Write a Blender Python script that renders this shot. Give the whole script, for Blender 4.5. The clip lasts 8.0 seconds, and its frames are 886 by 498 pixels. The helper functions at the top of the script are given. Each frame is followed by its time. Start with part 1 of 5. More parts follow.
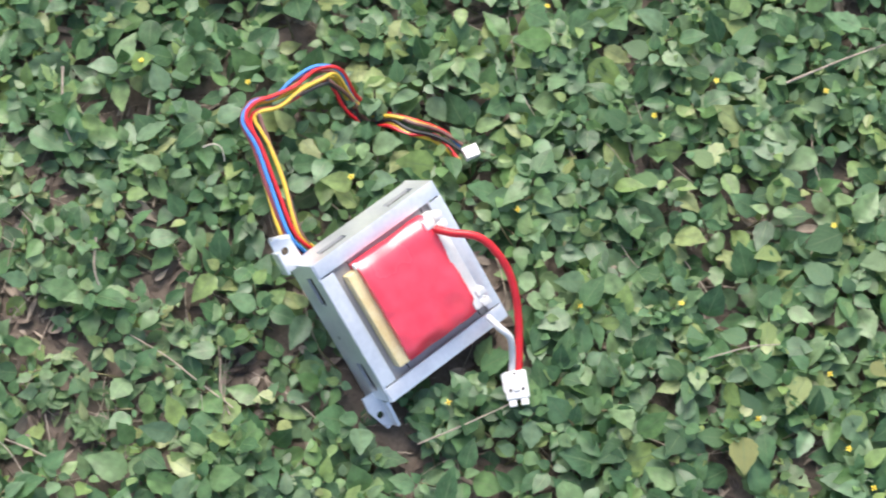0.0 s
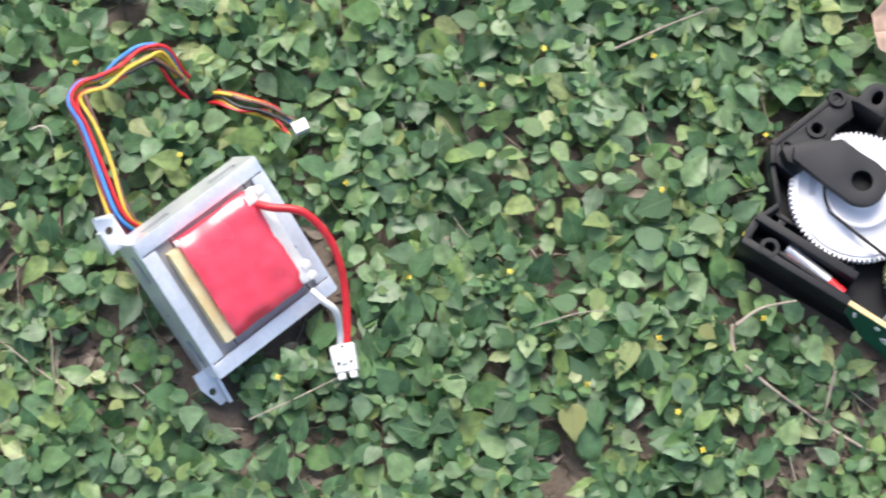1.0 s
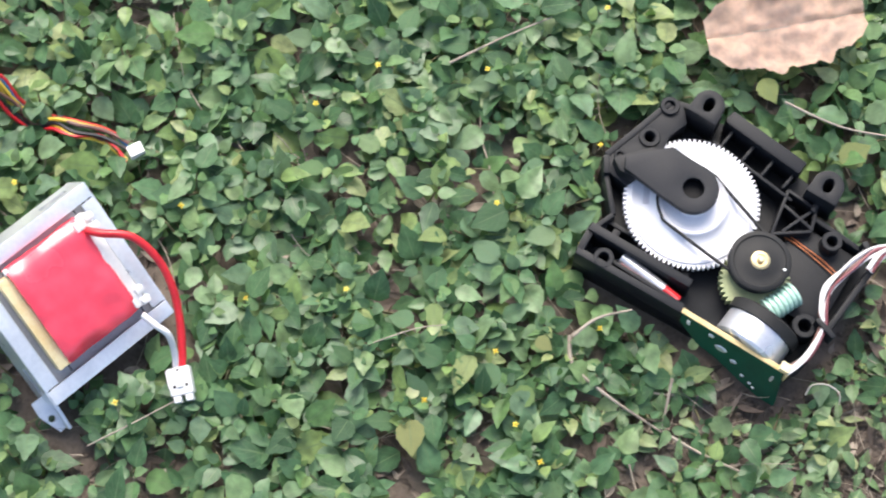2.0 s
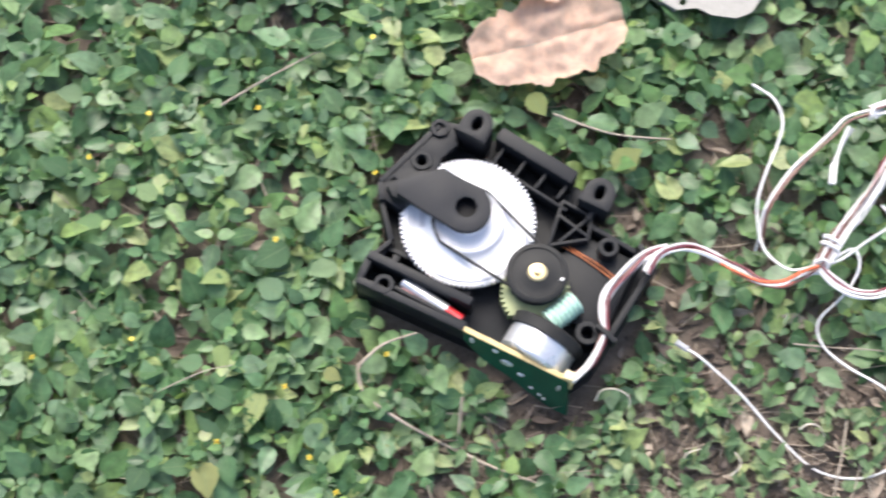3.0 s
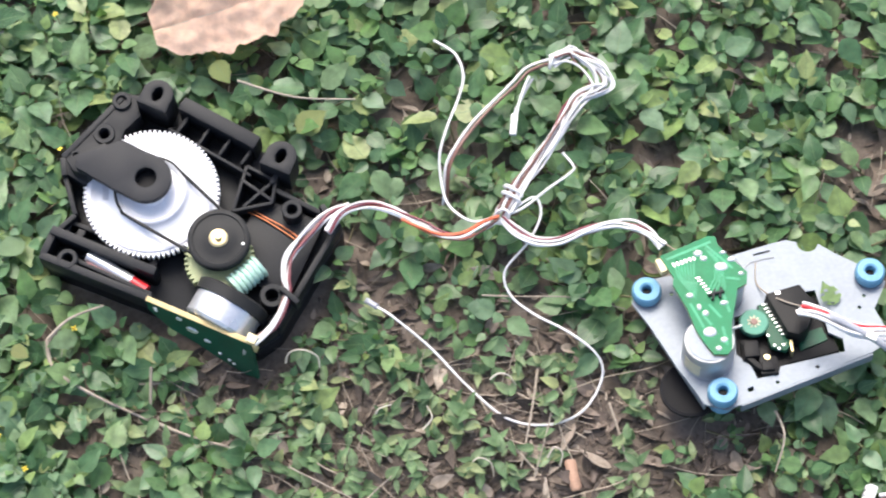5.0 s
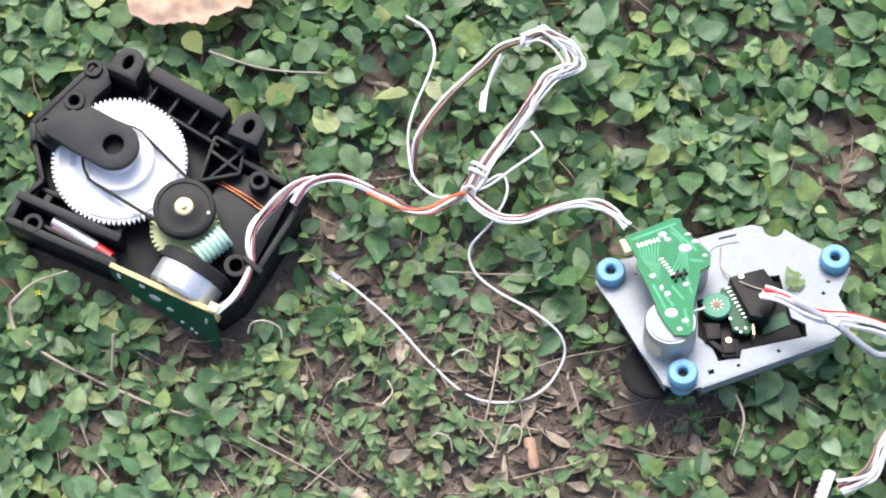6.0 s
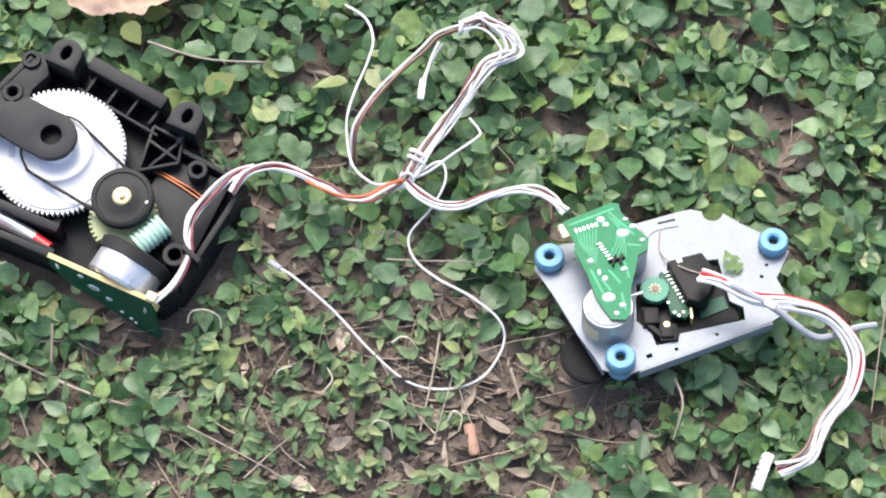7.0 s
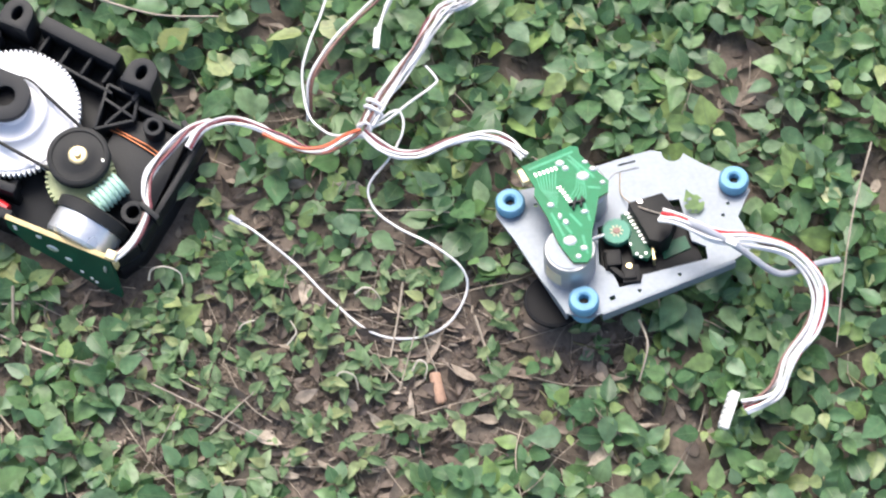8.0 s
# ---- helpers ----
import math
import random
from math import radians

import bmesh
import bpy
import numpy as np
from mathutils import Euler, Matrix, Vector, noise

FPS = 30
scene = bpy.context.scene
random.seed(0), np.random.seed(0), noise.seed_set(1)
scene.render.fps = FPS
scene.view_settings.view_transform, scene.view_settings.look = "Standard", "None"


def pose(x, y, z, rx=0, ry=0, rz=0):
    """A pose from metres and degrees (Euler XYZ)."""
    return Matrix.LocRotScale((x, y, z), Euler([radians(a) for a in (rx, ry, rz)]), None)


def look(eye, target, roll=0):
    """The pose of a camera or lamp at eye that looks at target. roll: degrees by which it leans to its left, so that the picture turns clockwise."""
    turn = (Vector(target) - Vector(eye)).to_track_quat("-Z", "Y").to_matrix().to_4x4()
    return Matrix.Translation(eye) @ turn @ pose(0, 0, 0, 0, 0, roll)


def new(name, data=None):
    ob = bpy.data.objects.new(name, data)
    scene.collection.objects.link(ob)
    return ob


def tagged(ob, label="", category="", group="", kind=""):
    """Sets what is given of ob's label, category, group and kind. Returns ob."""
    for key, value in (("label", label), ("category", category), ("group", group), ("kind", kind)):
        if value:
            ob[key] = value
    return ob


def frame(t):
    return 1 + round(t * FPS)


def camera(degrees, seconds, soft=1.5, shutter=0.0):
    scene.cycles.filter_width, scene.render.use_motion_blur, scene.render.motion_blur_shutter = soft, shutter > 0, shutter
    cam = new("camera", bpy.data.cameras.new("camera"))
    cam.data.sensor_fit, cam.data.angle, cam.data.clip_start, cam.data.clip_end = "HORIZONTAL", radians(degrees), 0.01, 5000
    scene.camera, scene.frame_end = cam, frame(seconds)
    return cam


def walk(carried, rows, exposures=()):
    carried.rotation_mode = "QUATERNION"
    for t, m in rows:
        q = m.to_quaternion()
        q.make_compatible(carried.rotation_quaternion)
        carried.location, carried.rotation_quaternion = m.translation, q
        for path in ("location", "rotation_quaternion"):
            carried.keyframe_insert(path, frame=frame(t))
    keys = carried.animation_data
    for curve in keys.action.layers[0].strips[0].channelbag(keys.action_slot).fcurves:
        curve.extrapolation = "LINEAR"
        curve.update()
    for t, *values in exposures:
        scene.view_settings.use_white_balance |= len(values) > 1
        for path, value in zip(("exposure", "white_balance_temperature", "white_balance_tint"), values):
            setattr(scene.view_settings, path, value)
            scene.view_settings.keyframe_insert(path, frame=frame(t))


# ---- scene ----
cam = camera(26.0, 8.0, soft=2.0, shutter=0.35)
PATH = [
    (0, look((0.0261, -0.2211, 0.7580), (-0.0079, 0.0088, 0.02), 0.06)),
    (0.5, look((0.0563, -0.2190, 0.7576), (0.0253, 0.0114, 0.02), -0.05)),
    (1, look((0.0882, -0.2158, 0.7577), (0.0618, 0.0066, 0.02), -0.01)),
    (1.2, look((0.1029, -0.2135, 0.7596), (0.0787, 0.0095, 0.02), 0.24)),
    (2.3, look((0.1553, -0.2020, 0.7610), (0.1419, 0.0228, 0.02), 0.08)),
    (2.5, look((0.1635, -0.2026, 0.7624), (0.1546, 0.0296, 0.02), -0.05)),
    (3, look((0.2129, -0.2049, 0.7641), (0.2149, 0.0371, 0.02), -0.11)),
    (3.5, look((0.2606, -0.1978, 0.7699), (0.2707, 0.0440, 0.02), -0.11)),
    (4, look((0.2839, -0.2030, 0.7664), (0.2997, 0.0379, 0.02), -0.07)),
    (4.5, look((0.3018, -0.2179, 0.7612), (0.3175, 0.0177, 0.02), 0.06)),
    (5, look((0.3255, -0.2238, 0.7625), (0.3421, 0.0160, 0.02), -0.08)),
    (5.2, look((0.3353, -0.2267, 0.7621), (0.3523, 0.0138, 0.02), -0.03)),
    (6.3, look((0.3496, -0.2414, 0.7565), (0.3582, 0.0029, 0.02), -0.02)),
    (6.5, look((0.3556, -0.2434, 0.7559), (0.3660, 0.0018, 0.02), 0.17)),
    (7, look((0.3668, -0.2459, 0.7561), (0.3800, -0.0019, 0.02), 0.10)),
    (7.5, look((0.3665, -0.2437, 0.7551), (0.3830, -0.0069, 0.02), 0.06)),
    (8, look((0.3756, -0.2524, 0.7506), (0.3942, -0.0247, 0.02), -0.27)),
]
walk(cam, PATH, exposures=[(0, 1.15), (2.5, 1.24), (3.5, 1.36), (4.5, 1.22), (8, 1.21)])

# ---- daylight ----
world = bpy.data.worlds.new("sky")
scene.world = world
world.use_nodes = True
wt = world.node_tree
sky = wt.nodes.new("ShaderNodeTexSky")
sky.sky_type, sky.sun_disc = "NISHITA", False
sky.sun_elevation, sky.sun_rotation = radians(53), radians(-9)
sky.air_density, sky.dust_density = 1.0, 4.0
wt.links.new(sky.outputs[0], wt.nodes["Background"].inputs[0])
wt.nodes["Background"].inputs[1].default_value = 0.13
sun = new("sun", bpy.data.lights.new("sun", "SUN"))
sun.data.energy, sun.data.angle, sun.data.color = 1.5, radians(35), (1.0, 0.96, 0.9)
sun.matrix_world = look((-0.1, 0.62, 0.85), (0, 0, 0))
MM = 0.001


# ---- materials ----
def mat(name, colour, rough=0.6, metal=0.0, dark=None, scale=60.0, fine=900.0, bump=0.1, spec=0.5, vary=0.0, trans=0.0, coat=0.0, rough_var=0.1):
    """Procedural surface: two colours mixed by noise at two scales, with relief and uneven gloss."""
    m = bpy.data.materials.new(name)
    m.use_nodes = True
    t = m.node_tree
    n, ln = t.nodes, t.links
    b = n["Principled BSDF"]
    co = n.new("ShaderNodeTexCoord")
    a = n.new("ShaderNodeTexNoise")
    a.inputs["Scale"].default_value, a.inputs["Detail"].default_value = scale, 5
    f = n.new("ShaderNodeTexNoise")
    f.inputs["Scale"].default_value, f.inputs["Detail"].default_value = fine, 3
    for q in (a, f):
        ln.new(co.outputs["Object"], q.inputs["Vector"])
    ramp = n.new("ShaderNodeMix")
    ramp.data_type = "RGBA"
    dk = dark if dark else tuple(c * 0.72 for c in colour)
    ramp.inputs[6].default_value, ramp.inputs[7].default_value = (*dk, 1), (*colour, 1)
    mr = n.new("ShaderNodeMapRange")
    mr.inputs[1].default_value, mr.inputs[2].default_value = 0.3, 0.62
    add = n.new("ShaderNodeMath")
    add.operation = "MULTIPLY_ADD"
    add.inputs[1].default_value = 0.35
    ln.new(f.outputs[0], add.inputs[0])
    sub = n.new("ShaderNodeMath")
    sub.operation = "MULTIPLY"
    sub.inputs[1].default_value = 0.68
    ln.new(a.outputs[0], sub.inputs[0])
    ln.new(sub.outputs[0], add.inputs[2])
    ln.new(add.outputs[0], mr.inputs[0])
    ln.new(mr.outputs[0], ramp.inputs[0])
    out = ramp.outputs[2]
    if vary:
        oi = n.new("ShaderNodeObjectInfo")
        hs = n.new("ShaderNodeHueSaturation")
        vm = n.new("ShaderNodeMapRange")
        vm.inputs[3].default_value, vm.inputs[4].default_value = 1 - vary, 1 + vary
        ln.new(oi.outputs["Random"], vm.inputs[0])
        ln.new(vm.outputs[0], hs.inputs["Value"])
        ln.new(out, hs.inputs["Color"])
        out = hs.outputs[0]
    ln.new(out, b.inputs["Base Color"])
    rr = n.new("ShaderNodeMapRange")
    rr.inputs[3].default_value, rr.inputs[4].default_value = max(0.02, rough - rough_var), min(1, rough + rough_var)
    ln.new(a.outputs[0], rr.inputs[0])
    ln.new(rr.outputs[0], b.inputs["Roughness"])
    b.inputs["Metallic"].default_value = metal
    b.inputs["Specular IOR Level"].default_value = spec
    b.inputs["Coat Weight"].default_value = coat
    b.inputs["Transmission Weight"].default_value = trans
    if bump:
        bp = n.new("ShaderNodeBump")
        bp.inputs["Strength"].default_value, bp.inputs["Distance"].default_value = bump, 0.0006
        ln.new(add.outputs[0], bp.inputs["Height"])
        ln.new(bp.outputs[0], b.inputs["Normal"])
    return m


def leaf_mat(name, stops, vein=(0.17, 0.25, 0.12), rough=0.36, through_light=0.3, blotch=0.32, single=False, vein_mix=0.6):
    """Leaf blade: colour by blade, paler midrib and side veins, blotches, light through the blade."""
    m = bpy.data.materials.new(name)
    m.use_nodes = True
    t = m.node_tree
    n, ln = t.nodes, t.links
    b = n["Principled BSDF"]
    rnd = n.new("ShaderNodeObjectInfo").outputs["Random"] if single else n.new("ShaderNodeNewGeometry").outputs["Random Per Island"]
    ramp = n.new("ShaderNodeValToRGB")
    el = ramp.color_ramp.elements
    el[0].position, el[0].color = stops[0][0], (*stops[0][1], 1)
    el[1].position, el[1].color = stops[-1][0], (*stops[-1][1], 1)
    for p, c in stops[1:-1]:
        e = el.new(p)
        e.color = (*c, 1)
    ln.new(rnd, ramp.inputs[0])
    uv = n.new("ShaderNodeUVMap")
    uv.uv_map = "blade"
    sep = n.new("ShaderNodeSeparateXYZ")
    ln.new(uv.outputs[0], sep.inputs[0])

    def math(op, x, y):
        q = n.new("ShaderNodeMath")
        q.operation = op
        for i, v in enumerate((x, y)):
            if isinstance(v, (int, float)):
                q.inputs[i].default_value = v
            else:
                ln.new(v, q.inputs[i])
        return q.outputs[0]
    off = math("ABSOLUTE", sep.outputs[0], 0)
    rib = math("LESS_THAN", off, 0.045)
    diag = math("FRACT", math("MULTIPLY", math("SUBTRACT", sep.outputs[1], math("MULTIPLY", off, 0.45)), 5.0), 0)
    side = math("LESS_THAN", math("ABSOLUTE", math("SUBTRACT", diag, 0.5), 0), 0.05)
    veins = math("MAXIMUM", rib, math("MULTIPLY", side, 0.55))
    mix = n.new("ShaderNodeMix")
    mix.data_type = "RGBA"
    ln.new(math("MULTIPLY", veins, vein_mix), mix.inputs[0])
    noise_t = n.new("ShaderNodeTexNoise")
    noise_t.inputs["Scale"].default_value, noise_t.inputs["Detail"].default_value = 220, 4
    co = n.new("ShaderNodeTexCoord")
    ln.new(co.outputs["Object"], noise_t.inputs["Vector"])
    hs = n.new("ShaderNodeHueSaturation")
    vm = n.new("ShaderNodeMapRange")
    vm.inputs[1].default_value, vm.inputs[2].default_value = 0.3, 0.7
    vm.inputs[3].default_value, vm.inputs[4].default_value = 1 - blotch, 1 + blotch
    ln.new(noise_t.outputs[0], vm.inputs[0])
    ln.new(vm.outputs[0], hs.inputs["Value"])
    ln.new(ramp.outputs[0], hs.inputs["Color"])
    ln.new(hs.outputs[0], mix.inputs[6])
    mix.inputs[7].default_value = (*vein, 1)
    ln.new(mix.outputs[2], b.inputs["Base Color"])
    b.inputs["Roughness"].default_value = rough
    b.inputs["Specular IOR Level"].default_value = 0.45
    bp = n.new("ShaderNodeBump")
    bp.inputs["Strength"].default_value, bp.inputs["Distance"].default_value = 0.5, 0.0004
    ln.new(math("ADD", math("MULTIPLY", veins, -0.8), noise_t.outputs[0]), bp.inputs["Height"])
    ln.new(bp.outputs[0], b.inputs["Normal"])
    tr = n.new("ShaderNodeBsdfTranslucent")
    tc = n.new("ShaderNodeMix")
    tc.data_type, tc.blend_type = "RGBA", "MULTIPLY"
    tc.inputs[0].default_value = 1.0
    ln.new(mix.outputs[2], tc.inputs[6])
    tc.inputs[7].default_value = (1.0, 1.0, 0.55, 1)
    ln.new(tc.outputs[2], tr.inputs[0])
    ms = n.new("ShaderNodeMixShader")
    ms.inputs[0].default_value = through_light
    ln.new(b.outputs[0], ms.inputs[1])
    ln.new(tr.outputs[0], ms.inputs[2])
    ln.new(ms.outputs[0], n["Material Output"].inputs[0])
    return m


GREENS = [(0.0, (0.05, 0.115, 0.052)), (0.2, (0.085, 0.175, 0.073)), (0.38, (0.12, 0.235, 0.110)), (0.52, (0.15, 0.24, 0.142)), (0.66, (0.14, 0.265, 0.089)), (0.8, (0.2, 0.3, 0.157)), (0.92, (0.215, 0.325, 0.104)), (1.0, (0.31, 0.36, 0.157))]
M_LEAF = leaf_mat("green_leaf", GREENS)
M_SPROUT = leaf_mat("sprout_leaf", [(0.0, (0.09, 0.16, 0.07)), (0.5, (0.16, 0.26, 0.12)), (0.8, (0.24, 0.32, 0.17)), (1.0, (0.32, 0.36, 0.16))], rough=0.5)
M_LEAF_ONE = leaf_mat("green_leaf_single", GREENS, single=True)
M_LITTER = leaf_mat("dead_litter", [(0.0, (0.07, 0.055, 0.045)), (0.45, (0.15, 0.115, 0.095)), (0.75, (0.25, 0.2, 0.165)), (1.0, (0.44, 0.37, 0.3))], vein=(0.2, 0.165, 0.13), rough=0.8, through_light=0.1)
M_DRY = leaf_mat("dry_leaf", [(0.0, (0.8, 0.6, 0.5)), (1.0, (0.78, 0.59, 0.48))], vein=(0.66, 0.46, 0.36), rough=0.7, through_light=0.12, blotch=0.17, single=True, vein_mix=0.3)
M_YELLOWED = leaf_mat("yellowed_leaf", [(0.0, (0.22, 0.27, 0.09)), (1.0, (0.28, 0.29, 0.11))], rough=0.55, single=True)
M_SOIL = mat("soil", (0.185, 0.15, 0.124), 0.95, 0, (0.066, 0.052, 0.042), 55, 520, 1.0, 0.2)
M_FAR = mat("distant_ground_cover", (0.1, 0.16, 0.065), 0.9, 0, (0.045, 0.06, 0.03), 14, 70, 1.0, 0.2)
M_STEM = mat("stem", (0.2, 0.17, 0.09), 0.7, 0, (0.1, 0.11, 0.05), 120, 900, 0.3)
M_STRAW = mat("straw", (0.4, 0.34, 0.27), 0.75, 0, (0.2, 0.16, 0.12), 90, 900, 0.3)
M_TENDRIL = mat("pale_tendril", (0.62, 0.56, 0.46), 0.7, 0, (0.44, 0.38, 0.3), 120, 900, 0.3)
M_PETAL = mat("yellow_petal", (0.78, 0.66, 0.07), 0.5, 0, (0.68, 0.52, 0.04), 400, 1500, 0.2)
M_STEEL = mat("galvanised_steel", (0.86, 0.88, 0.9), 0.33, 0.58, (0.68, 0.71, 0.74), 70, 500, 0.15, rough_var=0.16)
M_CORE = mat("silicon_steel_core", (0.4, 0.39, 0.39), 0.5, 0.25, (0.3, 0.285, 0.28), 120, 900, 0.2)
M_RED_WRAP = mat("red_tape", (0.84, 0.07, 0.11), 0.24, 0, (0.76, 0.045, 0.08), 38, 220, 0.6, 0.6, coat=0.4, rough_var=0.14)
M_YELLOW_BOB = mat("cream_bobbin", (0.76, 0.66, 0.4), 0.5, 0, (0.68, 0.52, 0.24), 130, 700, 0.2)
M_WHITE_BOB = mat("white_nylon", (0.8, 0.79, 0.76), 0.42, 0, (0.66, 0.65, 0.62), 130, 700, 0.15)
M_RED = mat("red_insulation", (0.62, 0.02, 0.03), 0.35, 0, None, 200, 900, 0.05)
M_WHITE = mat("white_insulation", (0.78, 0.77, 0.77), 0.45, 0, (0.6, 0.58, 0.57), 60, 900, 0.05)
M_YELLOW = mat("yellow_insulation", (0.72, 0.5, 0.06), 0.4, 0, None, 200, 900, 0.05)
M_BLUE = mat("blue_insulation", (0.06, 0.26, 0.7), 0.4, 0, None, 200, 900, 0.05)
M_BROWN = mat("brown_insulation", (0.2, 0.1, 0.08), 0.45, 0, None, 200, 900, 0.05)
M_MAROON = mat("maroon_insulation", (0.2, 0.045, 0.06), 0.45, 0, None, 200, 900, 0.05)
M_ORANGE = mat("orange_insulation", (0.68, 0.13, 0.05), 0.45, 0, None, 200, 900, 0.05)
M_GREY = mat("grey_insulation", (0.4, 0.41, 0.45), 0.45, 0, None, 200, 900, 0.05)
M_BLACKW = mat("black_insulation", (0.02, 0.02, 0.022), 0.45, 0, None, 200, 900, 0.05)
M_BLACK = mat("black_abs", (0.015, 0.016, 0.019), 0.52, 0, (0.01, 0.011, 0.013), 80, 1100, 0.25, 0.25)
M_ARM = mat("charcoal_abs", (0.02, 0.021, 0.025), 0.55, 0, (0.016, 0.017, 0.02), 80, 1400, 0.25, 0.25)
M_RUBBER = mat("black_rubber", (0.014, 0.014, 0.014), 0.65, 0, (0.02, 0.02, 0.02), 80, 900, 0.2, 0.35)
M_GEAR = mat("white_acetal", (0.74, 0.74, 0.77), 0.38, 0, (0.68, 0.68, 0.72), 60, 900, 0.04)
M_BRASS = mat("brass", (0.72, 0.58, 0.32), 0.35, 0.8, None, 200, 900, 0.1)
M_OLIVE = mat("olive_acetal", (0.36, 0.4, 0.2), 0.5, 0, None, 200, 900, 0.05)
M_MINT = mat("mint_acetal", (0.5, 0.74, 0.62), 0.45, 0, None, 200, 900, 0.05)
M_MOTOR = mat("motor_can", (0.72, 0.73, 0.75), 0.3, 0.6, (0.55, 0.56, 0.6), 90, 700, 0.08)
M_MOTOR_G = mat("grey_motor_can", (0.42, 0.43, 0.45), 0.42, 0.5, (0.34, 0.35, 0.37), 90, 700, 0.1)
M_DKPCB = mat("dark_green_solder_mask", (0.012, 0.085, 0.045), 0.45, 0, (0.008, 0.055, 0.03), 150, 900, 0.1, 0.25)
M_PCB = mat("green_solder_mask", (0.012, 0.19, 0.078), 0.5, 0, (0.009, 0.14, 0.055), 150, 900, 0.1, 0.25)
M_TRACE = mat("light_green_trace", (0.06, 0.34, 0.18), 0.5, 0, None, 150, 900, 0.05, 0.3)
M_FR4 = mat("board_edge", (0.66, 0.52, 0.26), 0.6, 0, (0.5, 0.36, 0.14), 200, 900, 0.2)
M_SOLDER = mat("solder", (0.8, 0.8, 0.78), 0.3, 0.6, (0.6, 0.6, 0.58), 300, 900, 0.2)
M_COPPER = mat("copper_lead", (0.5, 0.17, 0.07), 0.4, 0.5, None, 200, 900, 0.05)
M_PLATE = mat("zinc_plate", (0.235, 0.268, 0.31), 0.46, 0.1, (0.17, 0.194, 0.23), 60, 600, 0.08)
M_DAMP = mat("blue_rubber", (0.15, 0.35, 0.51), 0.55, 0, (0.12, 0.29, 0.43), 150, 900, 0.1)
# near-black: shade of openings put into colour; also black turntable and joints
M_HOLE = mat("black_and_recess_shade", (0.007, 0.007, 0.009), 0.6, 0, None, 100, 900, 0.1, 0.2)
M_PERF = mat("perforated_aluminium", (0.27, 0.265, 0.25), 0.55, 0.2, (0.2, 0.195, 0.185), 70, 600, 0.2)
M_WOOD = mat("bare_wood", (0.5, 0.31, 0.21), 0.75, 0, (0.32, 0.19, 0.13), 120, 900, 0.4)
M_PICK = mat("black_pickup_resin", (0.008, 0.008, 0.009), 0.5, 0, (0.005, 0.005, 0.006), 80, 900, 0.2, 0.2)
M_PAPER = mat("paper_label", (0.7, 0.62, 0.45), 0.7, 0, None, 200, 900, 0.1)


# ---- mesh helpers: all sizes in millimetres ----
def link(name, bm, material, parent=None, label="", smooth=True, inverse=None):
    if inverse is not None:
        bmesh.ops.transform(bm, matrix=inverse, verts=bm.verts)
    bmesh.ops.recalc_face_normals(bm, faces=bm.faces)
    me = bpy.data.meshes.new(name)
    bm.to_mesh(me)
    bm.free()
    me.materials.append(material)
    if smooth:
        me.shade_smooth()
        me.set_sharp_from_angle(angle=radians(38))
    ob = new(name, me)
    if parent:
        ob.parent = parent
    if label:
        ob["label"] = label
    return ob


def part(name, bm, material, parent, label=""):
    bmesh.ops.scale(bm, vec=(MM, MM, MM), verts=bm.verts)
    return link(name, bm, material, parent, label)


def thing(name, m, label, category, group=""):
    ob = new(name)
    ob.empty_display_size = 0.02
    ob.matrix_world = m
    return tagged(ob, label, category, group)


def merge(bm, other):
    me = bpy.data.meshes.new("tmp")
    other.to_mesh(me)
    other.free()
    bm.from_mesh(me)
    bpy.data.meshes.remove(me)
    return bm


def box(x0, x1, y0, y1, z0, z1, bev=0.4, bm=None, turn=0.0):
    b = bmesh.new()
    bmesh.ops.create_cube(b, size=1)
    bmesh.ops.scale(b, vec=(x1 - x0, y1 - y0, z1 - z0), verts=b.verts)
    if bev:
        bmesh.ops.bevel(b, geom=b.edges[:], offset=bev, segments=2, profile=0.6, affect="EDGES")
    if turn:
        bmesh.ops.rotate(b, matrix=Matrix.Rotation(radians(turn), 3, "Z"), verts=b.verts)
    bmesh.ops.translate(b, vec=((x0 + x1) / 2, (y0 + y1) / 2, (z0 + z1) / 2), verts=b.verts)
    return merge(bm, b) if bm else b


def bar(a, b_, w, z0, z1, bev=0.3, bm=None):
    """Upright wall or rail from a to b, w thick."""
    d = Vector(b_) - Vector(a)
    b = box(-d.length / 2, d.length / 2, -w / 2, w / 2, z0, z1, bev)
    bmesh.ops.rotate(b, matrix=Matrix.Rotation(math.atan2(d.y, d.x), 3, "Z"), verts=b.verts)
    c = (Vector(a) + Vector(b_)) / 2
    bmesh.ops.translate(b, vec=(c.x, c.y, 0), verts=b.verts)
    return merge(bm, b) if bm else b


